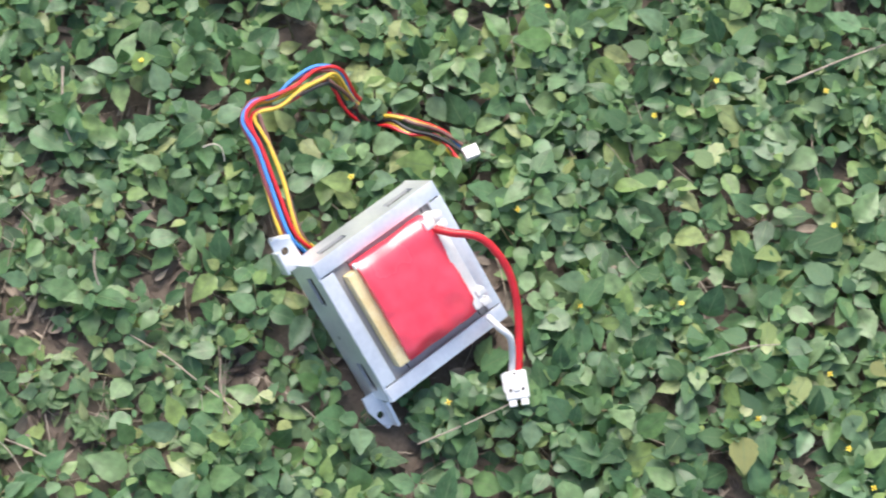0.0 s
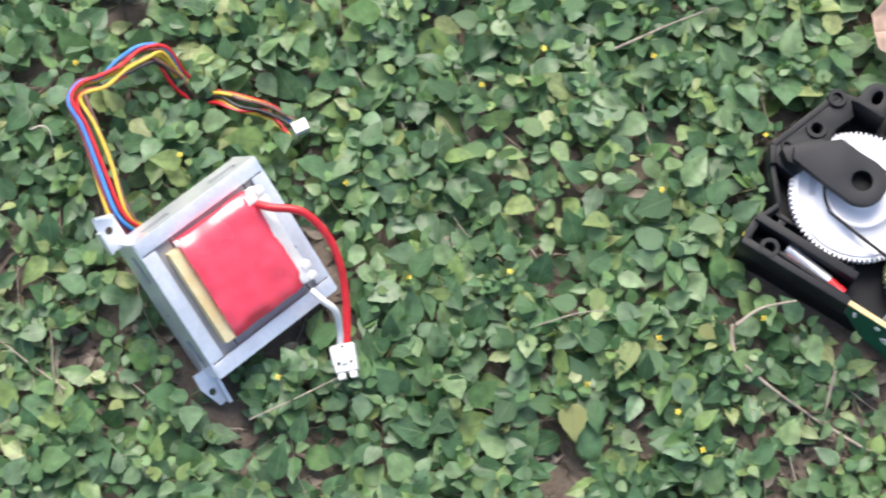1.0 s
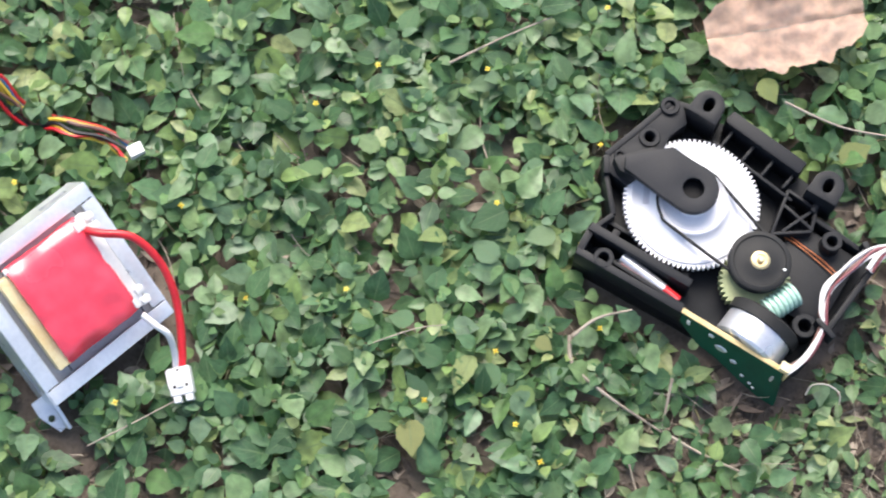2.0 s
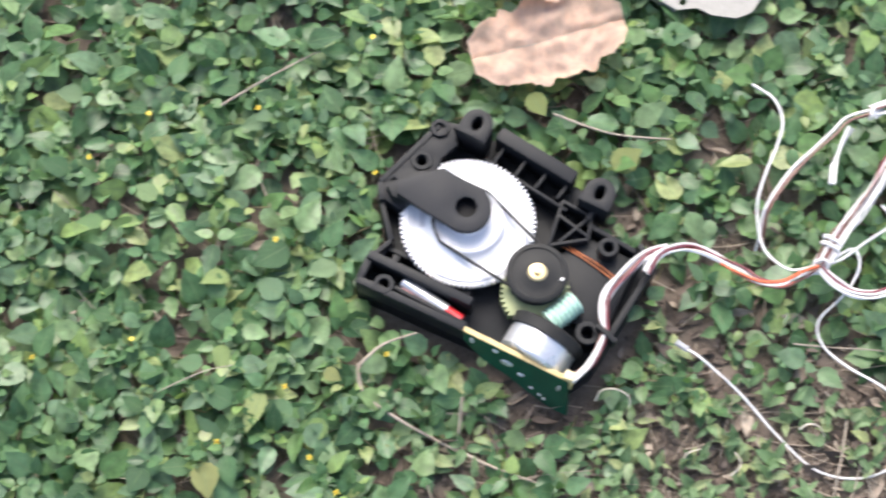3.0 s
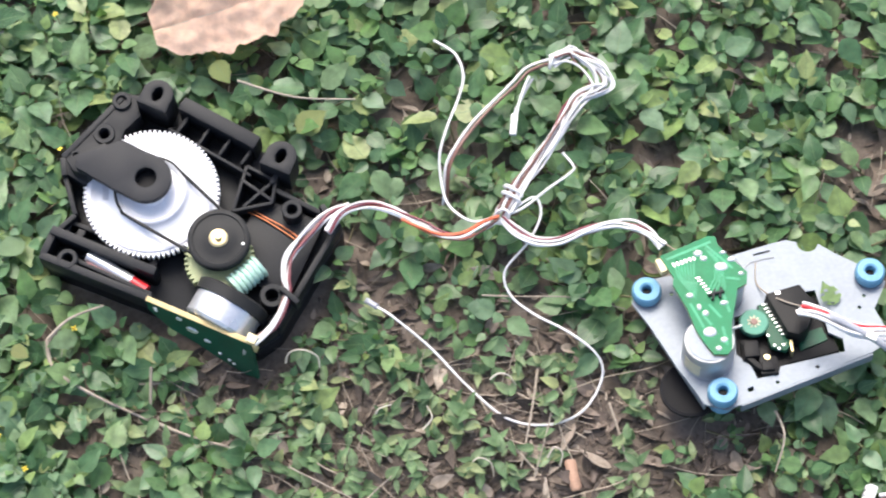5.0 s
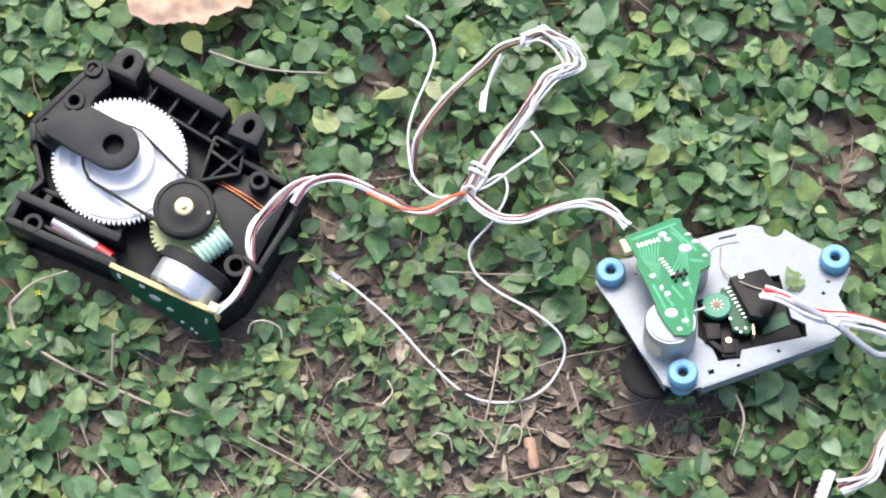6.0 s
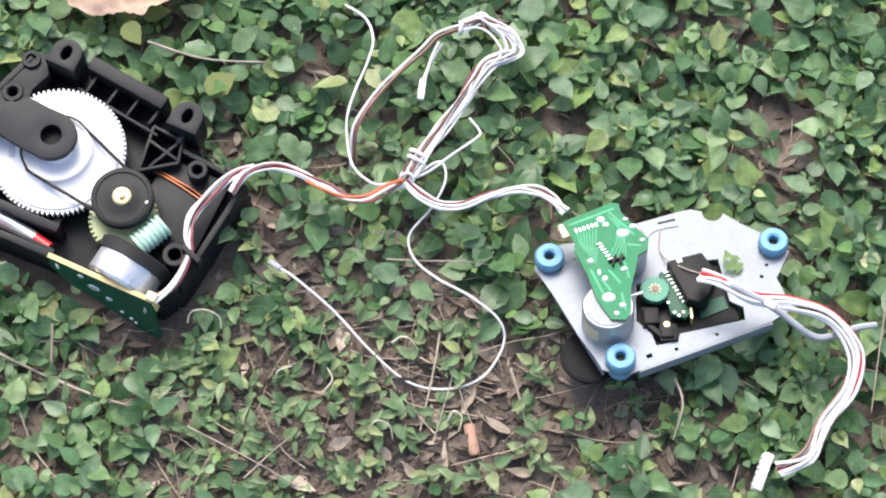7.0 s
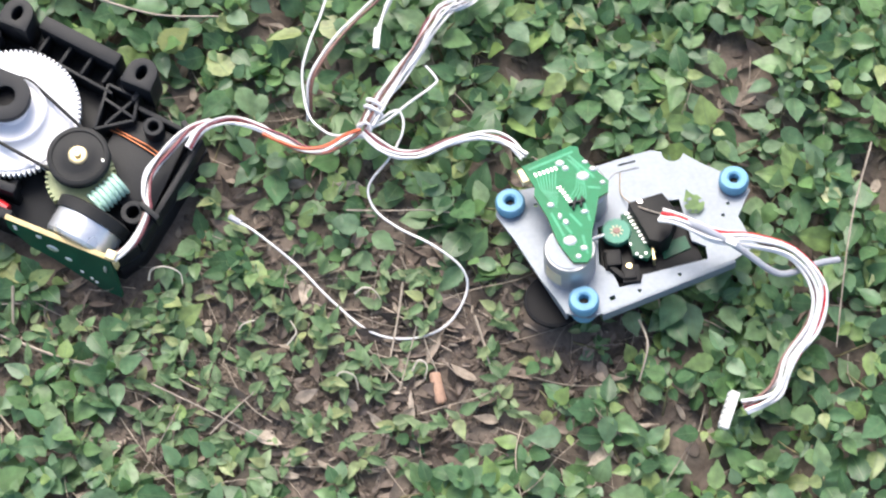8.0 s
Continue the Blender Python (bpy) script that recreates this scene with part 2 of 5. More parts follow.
def lathe(profile, seg=32, at=(0, 0, 0), bm=None, axis=None):
    """Turned body: profile of (radius, height) from the bottom up; closed where a radius is 0."""
    b = bmesh.new()
    rings = []
    for r, z in profile:
        if r <= 0:
            rings.append([b.verts.new((0, 0, z))])
        else:
            rings.append([b.verts.new((r * math.cos(2 * math.pi * i / seg), r * math.sin(2 * math.pi * i / seg), z)) for i in range(seg)])
    for p, q in zip(rings, rings[1:]):
        for i in range(seg):
            j = (i + 1) % seg
            if len(p) == 1 and len(q) > 1:
                b.faces.new((p[0], q[j], q[i]))
            elif len(q) == 1 and len(p) > 1:
                b.faces.new((p[i], p[j], q[0]))
            elif len(p) > 1:
                b.faces.new((p[i], p[j], q[j], q[i]))
    if axis:
        bmesh.ops.transform(b, matrix=Vector(axis).to_track_quat("Z", "Y").to_matrix().to_4x4(), verts=b.verts)
    bmesh.ops.translate(b, vec=at, verts=b.verts)
    return merge(bm, b) if bm else b


def tubular(r0, r1, z0, z1, at, bm=None, seg=28, e=0.3):
    """Hollow boss with softened rims."""
    return lathe([(r1, z0), (r1, z1 - e), (r1 - e, z1), (r0 + e, z1), (r0, z1 - e), (r0, z0 + 0.5), (0, z0 + 0.5)], seg, at, bm)


def sheet(outer, holes, z0, z1, bev=0.0, bm=None):
    """Plate with openings cut through it."""
    b = bmesh.new()
    edges = []
    for loop in [outer] + holes:
        vs = [b.verts.new((x, y, z0)) for x, y in loop]
        edges += [b.edges.new((vs[i], vs[(i + 1) % len(vs)])) for i in range(len(vs))]
    bmesh.ops.triangle_fill(b, edges=edges, use_beauty=True)
    up = bmesh.ops.extrude_face_region(b, geom=b.faces[:])
    bmesh.ops.translate(b, vec=(0, 0, z1 - z0), verts=[g for g in up["geom"] if isinstance(g, bmesh.types.BMVert)])
    if bev:
        bmesh.ops.recalc_face_normals(b, faces=b.faces)
        sharp = [e for e in b.edges if len(e.link_faces) == 2 and e.calc_face_angle(0) > 0.9]
        bmesh.ops.bevel(b, geom=sharp, offset=bev, segments=2, profile=0.6, affect="EDGES")
    return merge(bm, b) if bm else b


def ring_pts(x, y, r, n=20, a0=0.0, a1=360.0, stretch=1.0):
    full = abs(a1 - a0) >= 360
    return [(x + r * math.cos(radians(a0 + (a1 - a0) * i / (n if full else n - 1))), y + stretch * r * math.sin(radians(a0 + (a1 - a0) * i / (n if full else n - 1)))) for i in range(n)]


def smooth_line(pts, step=6, closed=False):
    p = [Vector(q) for q in pts]
    out = []
    n = len(p)
    for i in range(n if closed else n - 1):
        a, b, c, d = (p[(i + k) % n] if closed else p[min(max(i + k, 0), n - 1)] for k in (-1, 0, 1, 2))
        for s in range(step):
            t = s / step
            out.append(0.5 * (2 * b + (c - a) * t + (2 * a - 5 * b + 4 * c - d) * t * t + (3 * b - a - 3 * c + d) * t ** 3))
    if not closed:
        out.append(p[-1])
    return out


def tube(pts, r, seg=7, step=6, bm=None, closed=False, taper=1.0):
    line = smooth_line(pts, step, closed)
    b = bmesh.new()
    rings = []
    up = Vector((0.13, 0.2, 0.97))
    n = len(line)
    for i, q in enumerate(line):
        d = (line[(i + 1) % n] - line[i - 1]) if closed else line[min(i + 1, n - 1)] - line[max(i - 1, 0)]
        d.normalize()
        s = d.cross(up).normalized()
        w = s.cross(d)
        rr = r * (1 + (taper - 1) * i / n)
        rings.append([b.verts.new(q + rr * (math.cos(2 * math.pi * k / seg) * s + math.sin(2 * math.pi * k / seg) * w)) for k in range(seg)])
    for i in range(n if closed else n - 1):
        for k in range(seg):
            a, c = rings[i], rings[(i + 1) % n]
            b.faces.new((a[k], a[(k + 1) % seg], c[(k + 1) % seg], c[k]))
    if not closed:
        b.faces.new(rings[0][::-1])
        b.faces.new(rings[-1])
    return merge(bm, b) if bm else b


def strands(pts, colours, r, spread, parent, seed, world=True, name="wire", twist=0.7, lift=0.5):
    """A loose bundle: one wire after another, each wandering about the line."""
    rng = random.Random(seed)
    inv = parent.matrix_world.inverted() if world else None
    p = [Vector(q) for q in pts]
    for k, (m, lab) in enumerate(colours):
        ph = 2 * math.pi * k / len(colours) + rng.uniform(-0.3, 0.3)
        line = []
        for i, q in enumerate(p):
            d = (p[min(i + 1, len(p) - 1)] - p[max(i - 1, 0)]).normalized()
            s = d.cross(Vector((0, 0, 1))).normalized()
            a = ph + i * twist * rng.uniform(0.7, 1.3)
            f = spread * rng.uniform(0.6, 1.25)
            line.append(q + s * math.cos(a) * f + Vector((0, 0, math.sin(a) * f * lift + f * 0.3)))
        b = tube(line, r)
        bmesh.ops.scale(b, vec=(MM, MM, MM), verts=b.verts)
        link(name, b, m, parent, lab, inverse=inv)


def world_part(name, bm, material, parent, label=""):
    bmesh.ops.scale(bm, vec=(MM, MM, MM), verts=bm.verts)
    return link(name, bm, material, parent, label, inverse=parent.matrix_world.inverted())


# ---- ground ----
BARE = [(322, -2, 42, 16, 0.35), (240, -36, 24, 10, 0.6), (364, -31, 24, 11, 0.8), (388, -72, 22, 18, 0.95), (349, -71, 80, 30, 1.0), (393, -62, 24, 16, 0.8), (315, -43, 40, 20, 0.85), (228, -45, 30, 10, 0.6), (367, -28, 34, 13, 0.7),
        (297, -84, 60, 18, 0.6), (345, 37, 12, 9, 0.8), (-163, -68, 50, 26, 0.5), (-178, 11, 25, 22, 0.4), (-97, -46, 22, 14, 0.45), (303, 48, 12, 10, 0.5)]


def bare(x, y):
    """How bare the soil is at x, y (millimetres), 0 to 1."""
    v = 0.0
    for cx, cy, rx, ry, k in BARE:
        q = ((x - cx) / rx) ** 2 + ((y - cy) / ry) ** 2
        v = max(v, k * math.exp(-q * 0.7))
    return min(1.0, v)


def soil_height(x, y):
    p = Vector((x, y, 0))
    return 2.2 * noise.noise(p * 0.045) + 1.4 * noise.noise(p * 0.16 + Vector((9, 3, 1))) + 0.6 * noise.noise(p * 0.5)


def build_ground():
    fine_x = np.arange(-360, 760, 4.0)
    fine_y = np.arange(-300, 320, 4.0)
    far = np.array([500, 900, 2000, 6000, 2e4, 8e4, 3e5])
    xs = np.concatenate([-360 - far[::-1], fine_x, 760 + far])
    ys = np.concatenate([-300 - far[::-1], fine_y, 320 + far])
    verts, faces = [], []
    for j, y in enumerate(ys):
        for i, x in enumerate(xs):
            inside = -360 < x < 760 and -300 < y < 320
            verts.append((x * MM, y * MM, (soil_height(x, y) if inside else 0.0) * MM))
    w = len(xs)
    for j in range(len(ys) - 1):
        for i in range(w - 1):
            faces.append((j * w + i, j * w + i + 1, (j + 1) * w + i + 1, (j + 1) * w + i))
    me = bpy.data.meshes.new("ground")
    me.from_pydata(verts, [], faces)
    me.materials.append(M_SOIL)
    me.materials.append(M_FAR)
    cols = len(xs) - 1
    for k, f in enumerate(me.polygons):
        i, j = k % cols, k // cols
        if xs[i] < -360 or xs[i] >= 756 or ys[j] < -300 or ys[j] >= 316:
            f.material_index = 1
    me.shade_smooth()
    ob = new("ground", me)
    tagged(ob, "dark brown crumbly garden soil under the low plants", "ground", kind="structure")


build_ground()

# ---- leaves ----
STATIONS = (0.0, 0.06, 0.14, 0.24, 0.34, 0.45, 0.56, 0.67, 0.78, 0.89, 1.0)


def blade_template(width, fold, curl, tooth, seed):
    """One ovate pointed blade of length 1 along x, folded along the midrib: points, uv, quads."""
    rng = random.Random(seed)
    pts, uv, quads = [], [], []
    for i, s in enumerate(STATIONS):
        h = 0.5 * width * 2.55 * (s + 0.001) ** 0.56 * max(0.0, 1 - s) ** 1.12 * (1 + 0.08 * math.sin(math.pi * s))
        if i == len(STATIONS) - 1:
            h = 0.006
        h *= 1 + (tooth if i % 2 else -tooth) + rng.uniform(-0.04, 0.04)
        z = -curl * s * s + 0.05 * s
        for k, e in enumerate((-1.0, -0.55, 0.0, 0.55, 1.0)):
            pts.append((s + 0.02 * abs(e), e * h, z + fold * abs(e) * h - 0.35 * fold * e * e * h + rng.uniform(-0.012, 0.012)))
            uv.append((e, s))
    for i in range(len(STATIONS) - 1):
        for k in range(4):
            a = i * 5 + k
            quads.append((a, a + 1, a + 6, a + 5))
    return np.array(pts), np.array(uv), np.array(quads)


BLADES = [blade_template(w, f, c, t, i) for i, (w, f, c, t) in enumerate([
    (0.74, 0.2, 0.08, 0.05), (0.66, 0.34, 0.16, 0.06), (0.82, 0.12, 0.04, 0.06), (0.6, 0.45, 0.06, 0.05), (0.72, 0.22, 0.26, 0.055), (0.64, 0.16, -0.1, 0.07)])]
NARROW = [blade_template(w, f, c, 0.0, 20 + i) for i, (w, f, c) in enumerate([(0.3, 0.7, 0.3), (0.22, 0.5, 0.1), (0.4, 0.9, 0.5), (0.5, 0.4, -0.4)])]


def joined_blades(name, places, templates, material):
    """places: (x, y, z, length, heading, pitch, roll, template) in millimetres and radians; one mesh."""
    vs, us, fs, base = [], [], [], 0
    for x, y, z, size, yaw, pitch, roll, k in places:
        p, u, q = templates[k]
        rot = np.array(Euler((roll, pitch, yaw)).to_matrix())
        vs.append((p * size) @ rot.T + (x, y, z))
        us.append(u[q.ravel()])
        fs.append(q + base)
        base += len(p)
    vs, fs, us = np.concatenate(vs) * MM, np.concatenate(fs), np.concatenate(us)
    me = bpy.data.meshes.new(name)
    me.from_pydata(vs.tolist(), [], fs.tolist())
    layer = me.uv_layers.new(name="blade")
    layer.data.foreach_set("uv", us.astype(np.float32).ravel())
    me.materials.append(material)
    me.shade_smooth()
    return new(name, me)


T_TRANS = pose(-0.0544, -0.0175, 0.0566, -8.94, 28.45, -48.33) @ Matrix.Scale(1.011, 4)
T_TRAY = pose(0.1798, 0.0221, 0.0280, -0.95, 0.73, -27.23) @ Matrix.Scale(1.044, 4)
T_LASER = pose(0.4228, -0.0072, 0.0181, -11.98, -2.65, -0.38) @ Matrix.Scale(1.024, 4)
SOLID = [(T_TRANS.inverted(), -3, 64, -3, 61, -32, 12), (T_TRANS.inverted(), 58, 82, -9, 4, -24, 14), (T_TRANS.inverted(), -17, 2, -8, 6, -26, 14), (T_TRAY.inverted(), 0, 72, -5, 80, -30, 8), (T_TRAY.inverted(), -9, 2, 33, 62, -30, 8), (T_TRAY.inverted(), 70, 101, -3, 61, -30, 8), (T_LASER.inverted(), -6, 94, -53, 18, -7, 30), (T_LASER.inverted(), 3, 24, -50, -28, -40, 0)]
LEAF_SPOT = (pose(0.2596, 0.1266, 0.0270, 8, -4, 14).inverted(), -30, 30, -17, 17, -3, 30)


def inside(x, y, z, grow=0.0):
    """Whether a point (millimetres) lies in one of the things on the ground, or above the dry leaf."""
    p = Vector((x * MM, y * MM, z * MM))
    for inv, x0, x1, y0, y1, z0, z1 in SOLID + [LEAF_SPOT]:
        d = inv @ p / MM
        if x0 - grow < d.x < x1 + grow and y0 - grow < d.y < y1 + grow and z0 < d.z < z1:
            return True
    return False


def covered(x, y, grow=0.0):
    return inside(x, y, 4, grow)


# lines along which loose wires press the plants down
TRAIL = [(367.5, 24.9, 28), (372.8, 29, 28), (380.2, 32.9, 28), (382.7, 28.8, 27), (381.4, 22.5, 26), (375.7, 14.6, 22), (366.7, 6.1, 16), (368.2, -3.2, 13), (377.2, -12.4, 14), (390.4, -21.5, 16), (401.1, -31.3, 14), (402.4, -40.2, 9), (393.7, -52, 6), (379.3, -56.4, 5), (363.2, -52.6, 5), (348.3, -38.8, 7), (334.6, -22.7, 10), (319.7, -8.9, 13), (313.7, -4.2, 12)]
THIN = [(344.6, 106.7, 24), (352.8, 99.3, 26), (355.7, 89.3, 27), (353.2, 79.4, 27), (347.4, 66.4, 27), (343.7, 55.7, 26), (343.2, 46.2, 24), (344.8, 35.2, 24), (349.7, 28.3, 25), (356, 24.7, 26), (365.5, 26.1, 28)]
COLOURED = [(-61.5, -1.1, 18), (-68.9, 4.6, 24), (-78.9, 22.8, 27), (-87, 38.1, 29), (-93.1, 48, 30), (-91, 53.9, 30), (-83.6, 58, 30), (-76.2, 64.4, 30), (-68.6, 72, 29), (-62.1, 72.9, 25), (-55.3, 69.1, 13), (-46.8, 65.3, 7), (-37.8, 63.3, 14), (-28.6, 60.9, 16), (-17.1, 58.7, 13), (-4.7, 52.5, 11)]
HARNESS = [(296.1, 23, 30), (309, 33.5, 29), (324.9, 30, 27), (342.2, 19.6, 27), (357.9, 21.2, 27), (365.4, 25, 28), (372.2, 18.6, 27), (388.4, 13.5, 27), (410, 18.7, 27), (424.4, 13.3, 31)]
UPLOOP = [(366.5, 26, 28), (382, 47, 28), (396.5, 68.2, 28), (409, 77.2, 28), (413.4, 87.7, 27), (401, 94.8, 27), (382.9, 89.1, 27), (367.7, 75.5, 27), (351.1, 57.4, 27), (345.2, 44, 24)]
OUTLEAD = [(537.6, -57.1, 33), (534.5, -70.9, 29), (523.9, -83.6, 27), (516.4, -95.3, 25), (499.2, -100.5, 23)]
PRESSED = [q for line in (TRAIL, THIN, COLOURED[:10], COLOURED[12:], HARNESS, UPLOOP, OUTLEAD) for q in smooth_line(line, 5)]


def pressed(x, y, z):
    return any(abs(q.x - x) < 4.2 and abs(q.y - y) < 4.2 and z > q.z - 2.5 for q in PRESSED)


def canopy(x, y):
    p = Vector((x, y, 0))
    h = 15.5 + 4.5 * noise.noise(p * 0.022) + 3.0 * noise.noise(p * 0.07 + Vector((4, 8, 2)))
    return h * (1 - 0.55 * bare(x, y))


def grow():
    rng = random.Random(7)
    leaves, stems, singles = [], [], []
    n_in, n_out = 4500, 1300
    for k in range(n_in + n_out):
        if k < n_in:
            x, y = rng.uniform(-265, 655), rng.uniform(-190, 215)
        else:
            x, y = rng.uniform(-360, 760), rng.uniform(-300, 320)
            if -265 < x < 655 and -190 < y < 215:
                continue
        b = min(1.0, 1.35 * bare(x, y))
        thin = 0.5 + 0.5 * noise.noise(Vector((x, y, 5)) * 0.03)
        if math.hypot(x - 388, y + 80) < 15:
            continue
        if rng.random() < b * 0.98 or (b > 0.3 and rng.random() < 0.2) or rng.random() < 0.2 * thin * thin + (0.1 if x > 300 and y < 60 else 0):
            continue
        if inside(x, y, 3):
            continue
        top = canopy(x, y) * rng.uniform(0.35, 1.2)
        ground = soil_height(x, y)
        lean = rng.uniform(0, 2 * math.pi)
        reach = rng.uniform(0, 10)
        tx, ty = x + reach * math.cos(lean), y + reach * math.sin(lean)
        if inside(tx, ty, top, 0.5):
            continue
        stems.append(((x - 6 * math.cos(lean), y - 6 * math.sin(lean), ground - 1), (x, y, ground + 0.4 * top), (tx, ty, top)))
        turn = rng.uniform(0, math.pi)
        size = rng.choice((rng.uniform(8.0, 11.5), rng.uniform(11.0, 16.5), rng.uniform(11.0, 14.5))) * (1 - 0.45 * b) * (1 - 0.04 * min(1, max(0, (x - 290) / 80)))
        pairs = 3 if rng.random() < 0.75 else 2
        for tier in range(pairs):
            s = size * (0.5, 1.0, 0.95)[tier] * rng.uniform(0.8, 1.2)
            drop = (0.0, 2.2, 7.0)[tier]
            droop = (-0.6, -0.12, 0.08)[tier]
            for side in (0, 1):
                yaw = turn + tier * (math.pi / 2 + rng.uniform(-0.35, 0.35)) + side * math.pi + rng.uniform(-0.3, 0.3)
                pet = s * (0.1, 0.22, 0.3)[tier]
                px, py = tx + pet * math.cos(yaw), ty + pet * math.sin(yaw)
                z = max(top - drop + rng.uniform(-1, 1), ground + 2)
                pitch = droop + rng.gauss(0, 0.36)
                lx, ly = math.cos(yaw) * s, math.sin(yaw) * s
                if inside(px, py, z) or inside(px + 0.5 * lx, py + 0.5 * ly, z) or inside(px + 0.95 * lx, py + 0.95 * ly, z - s * math.sin(pitch), -1.0):
                    continue
                if rng.random() < 0.78 and (pressed(px + 0.5 * lx, py + 0.5 * ly, z) or pressed(px + 0.9 * lx, py + 0.9 * ly, z)):
                    continue
                rec = (px, py, z, s, yaw, pitch, rng.gauss(0, 0.3), rng.randrange(6))
                if tier == 1 and side == 0 and top > 15 and 60 < x < 190 and -60 < y < 120 and len(singles) < 280:
                    singles.append(rec)
                else:
                    leaves.append(rec)
    return leaves, stems, singles


LEAVES, STEMS, SINGLES = grow()
WEEDS = []
wr = random.Random(19)
while len(WEEDS) < 1150:
    wx, wy = wr.uniform(-200, 520), wr.uniform(-110, 80)
    if wr.random() > bare(wx, wy) * 1.3 or inside(wx, wy, 5) or pressed(wx, wy, 20) or math.hypot(wx - 388, wy + 78) < 13:
        continue
    wh = wr.uniform(2, 9)
    for _ in range(wr.choice((2, 3, 4, 5))):
        WEEDS.append((wx + wr.uniform(-2, 2), wy + wr.uniform(-2, 2), soil_height(wx, wy) + wh, wr.uniform(4, 9.5), wr.uniform(0, 6.3), wr.uniform(-0.8, 0.15), wr.uniform(-0.4, 0.4), wr.randrange(6)))
sprouts = joined_blades("weed_sprouts", WEEDS, [blade_template(w, 0.5, 0.2, 0.03, 40 + i) for i, w in enumerate((0.45, 0.55, 0.38, 0.5, 0.62, 0.42))], M_SPROUT)
tagged(sprouts, "small pale green weed sprouts growing from bare soil", "weeds", kind="stuff")
cover = joined_blades("ground_cover", LEAVES, BLADES, M_LEAF)
tagged(cover, "dense low ground cover of small ovate green leaves", "plants", kind="stuff")


def build_outer_cover():
    rng = random.Random(23)
    out = []
    for _ in range(15000):
        x, y = rng.gauss(200, 750), rng.gauss(0, 700)
        if -330 < x < 730 and -270 < y < 290:
            continue
        out.append((x, y, rng.uniform(5, 20), rng.uniform(16, 30), rng.uniform(0, 6.3), rng.gauss(0, 0.3), rng.gauss(0, 0.3), rng.randrange(2)))
    short = []
    for w in (0.8, 0.7):
        p = np.array([(0, 0, 0), (0.35, -0.5 * w, 0.06), (0.35, 0, 0), (0.35, 0.5 * w, 0.06), (0.72, -0.3 * w, 0), (0.72, 0, -0.06), (0.72, 0.3 * w, 0), (1, 0, -0.15)], float)
        u = np.array([(0, 0), (-1, 0.35), (0, 0.35), (1, 0.35), (-1, 0.72), (0, 0.72), (1, 0.72), (0, 1)], float)
        q = np.array([(0, 1, 2, 2), (0, 2, 3, 3), (1, 4, 5, 2), (2, 5, 6, 3), (4, 7, 5, 5), (5, 7, 6, 6)])
        short.append((p, u, q))
    vs, fs, us, base = [], [], [], 0
    for x, y, z, size, yaw, pitch, roll, k in out:
        p, u, q = short[k]
        vs.append((p * size) @ np.array(Euler((roll, pitch, yaw)).to_matrix()).T + (x, y, z))
        for row in q:
            f = list(dict.fromkeys(row.tolist()))
            fs.append([i + base for i in f])
            us += [u[i] for i in f]
        base += len(p)
    me = bpy.data.meshes.new("outer_ground_cover")
    me.from_pydata((np.concatenate(vs) * MM).tolist(), [], fs)
    me.uv_layers.new(name="blade").data.foreach_set("uv", np.array(us, np.float32).ravel())
    me.materials.append(M_LEAF)
    me.shade_smooth()
    tagged(new("outer_ground_cover", me), "green ground cover carrying on around the spot", "plants", kind="stuff")


build_outer_cover()


def build_stems():
    rng = random.Random(3)
    verts, faces = [], []
    for a, m, c in STEMS:
        line = smooth_line([a, m, c], 3)
        base = len(verts)
        r = rng.uniform(0.32, 0.55)
        for q in line:
            for k in range(4):
                verts.append(((q.x + r * math.cos(k * 1.571)) * MM, (q.y + r * math.sin(k * 1.571)) * MM, q.z * MM))
        for i in range(len(line) - 1):
            for k in range(4):
                faces.append((base + i * 4 + k, base + i * 4 + (k + 1) % 4, base + i * 4 + 4 + (k + 1) % 4, base + i * 4 + 4 + k))
    me = bpy.data.meshes.new("plant_stems")
    me.from_pydata(verts, [], faces)
    me.materials.append(M_STEM)
    me.shade_smooth()
    tagged(new("plant_stems", me), "thin greenish brown stems below the leaves", "stems", kind="stuff")


build_stems()

# ---- litter, straw and twigs on the soil ----


def build_litter():
    rng = random.Random(11)
    out = []
    while len(out) < 11000:
        x, y = rng.uniform(-255, 645), rng.uniform(-175, 205)
        if rng.random() > 0.4 + bare(x, y) or covered(x, y, 2):
            continue
        out.append((x, y, soil_height(x, y) + rng.uniform(0.4, 2.5), rng.choice((rng.uniform(2, 6), rng.uniform(3, 9), rng.uniform(6, 15))), rng.uniform(0, 6.3), rng.uniform(-0.25, 0.25), rng.uniform(-0.9, 0.9), rng.randrange(4)))
    tagged(joined_blades("leaf_litter", out, NARROW, M_LITTER), "dry brown and grey leaf scraps lying on the soil", "litter", kind="stuff")


build_litter()


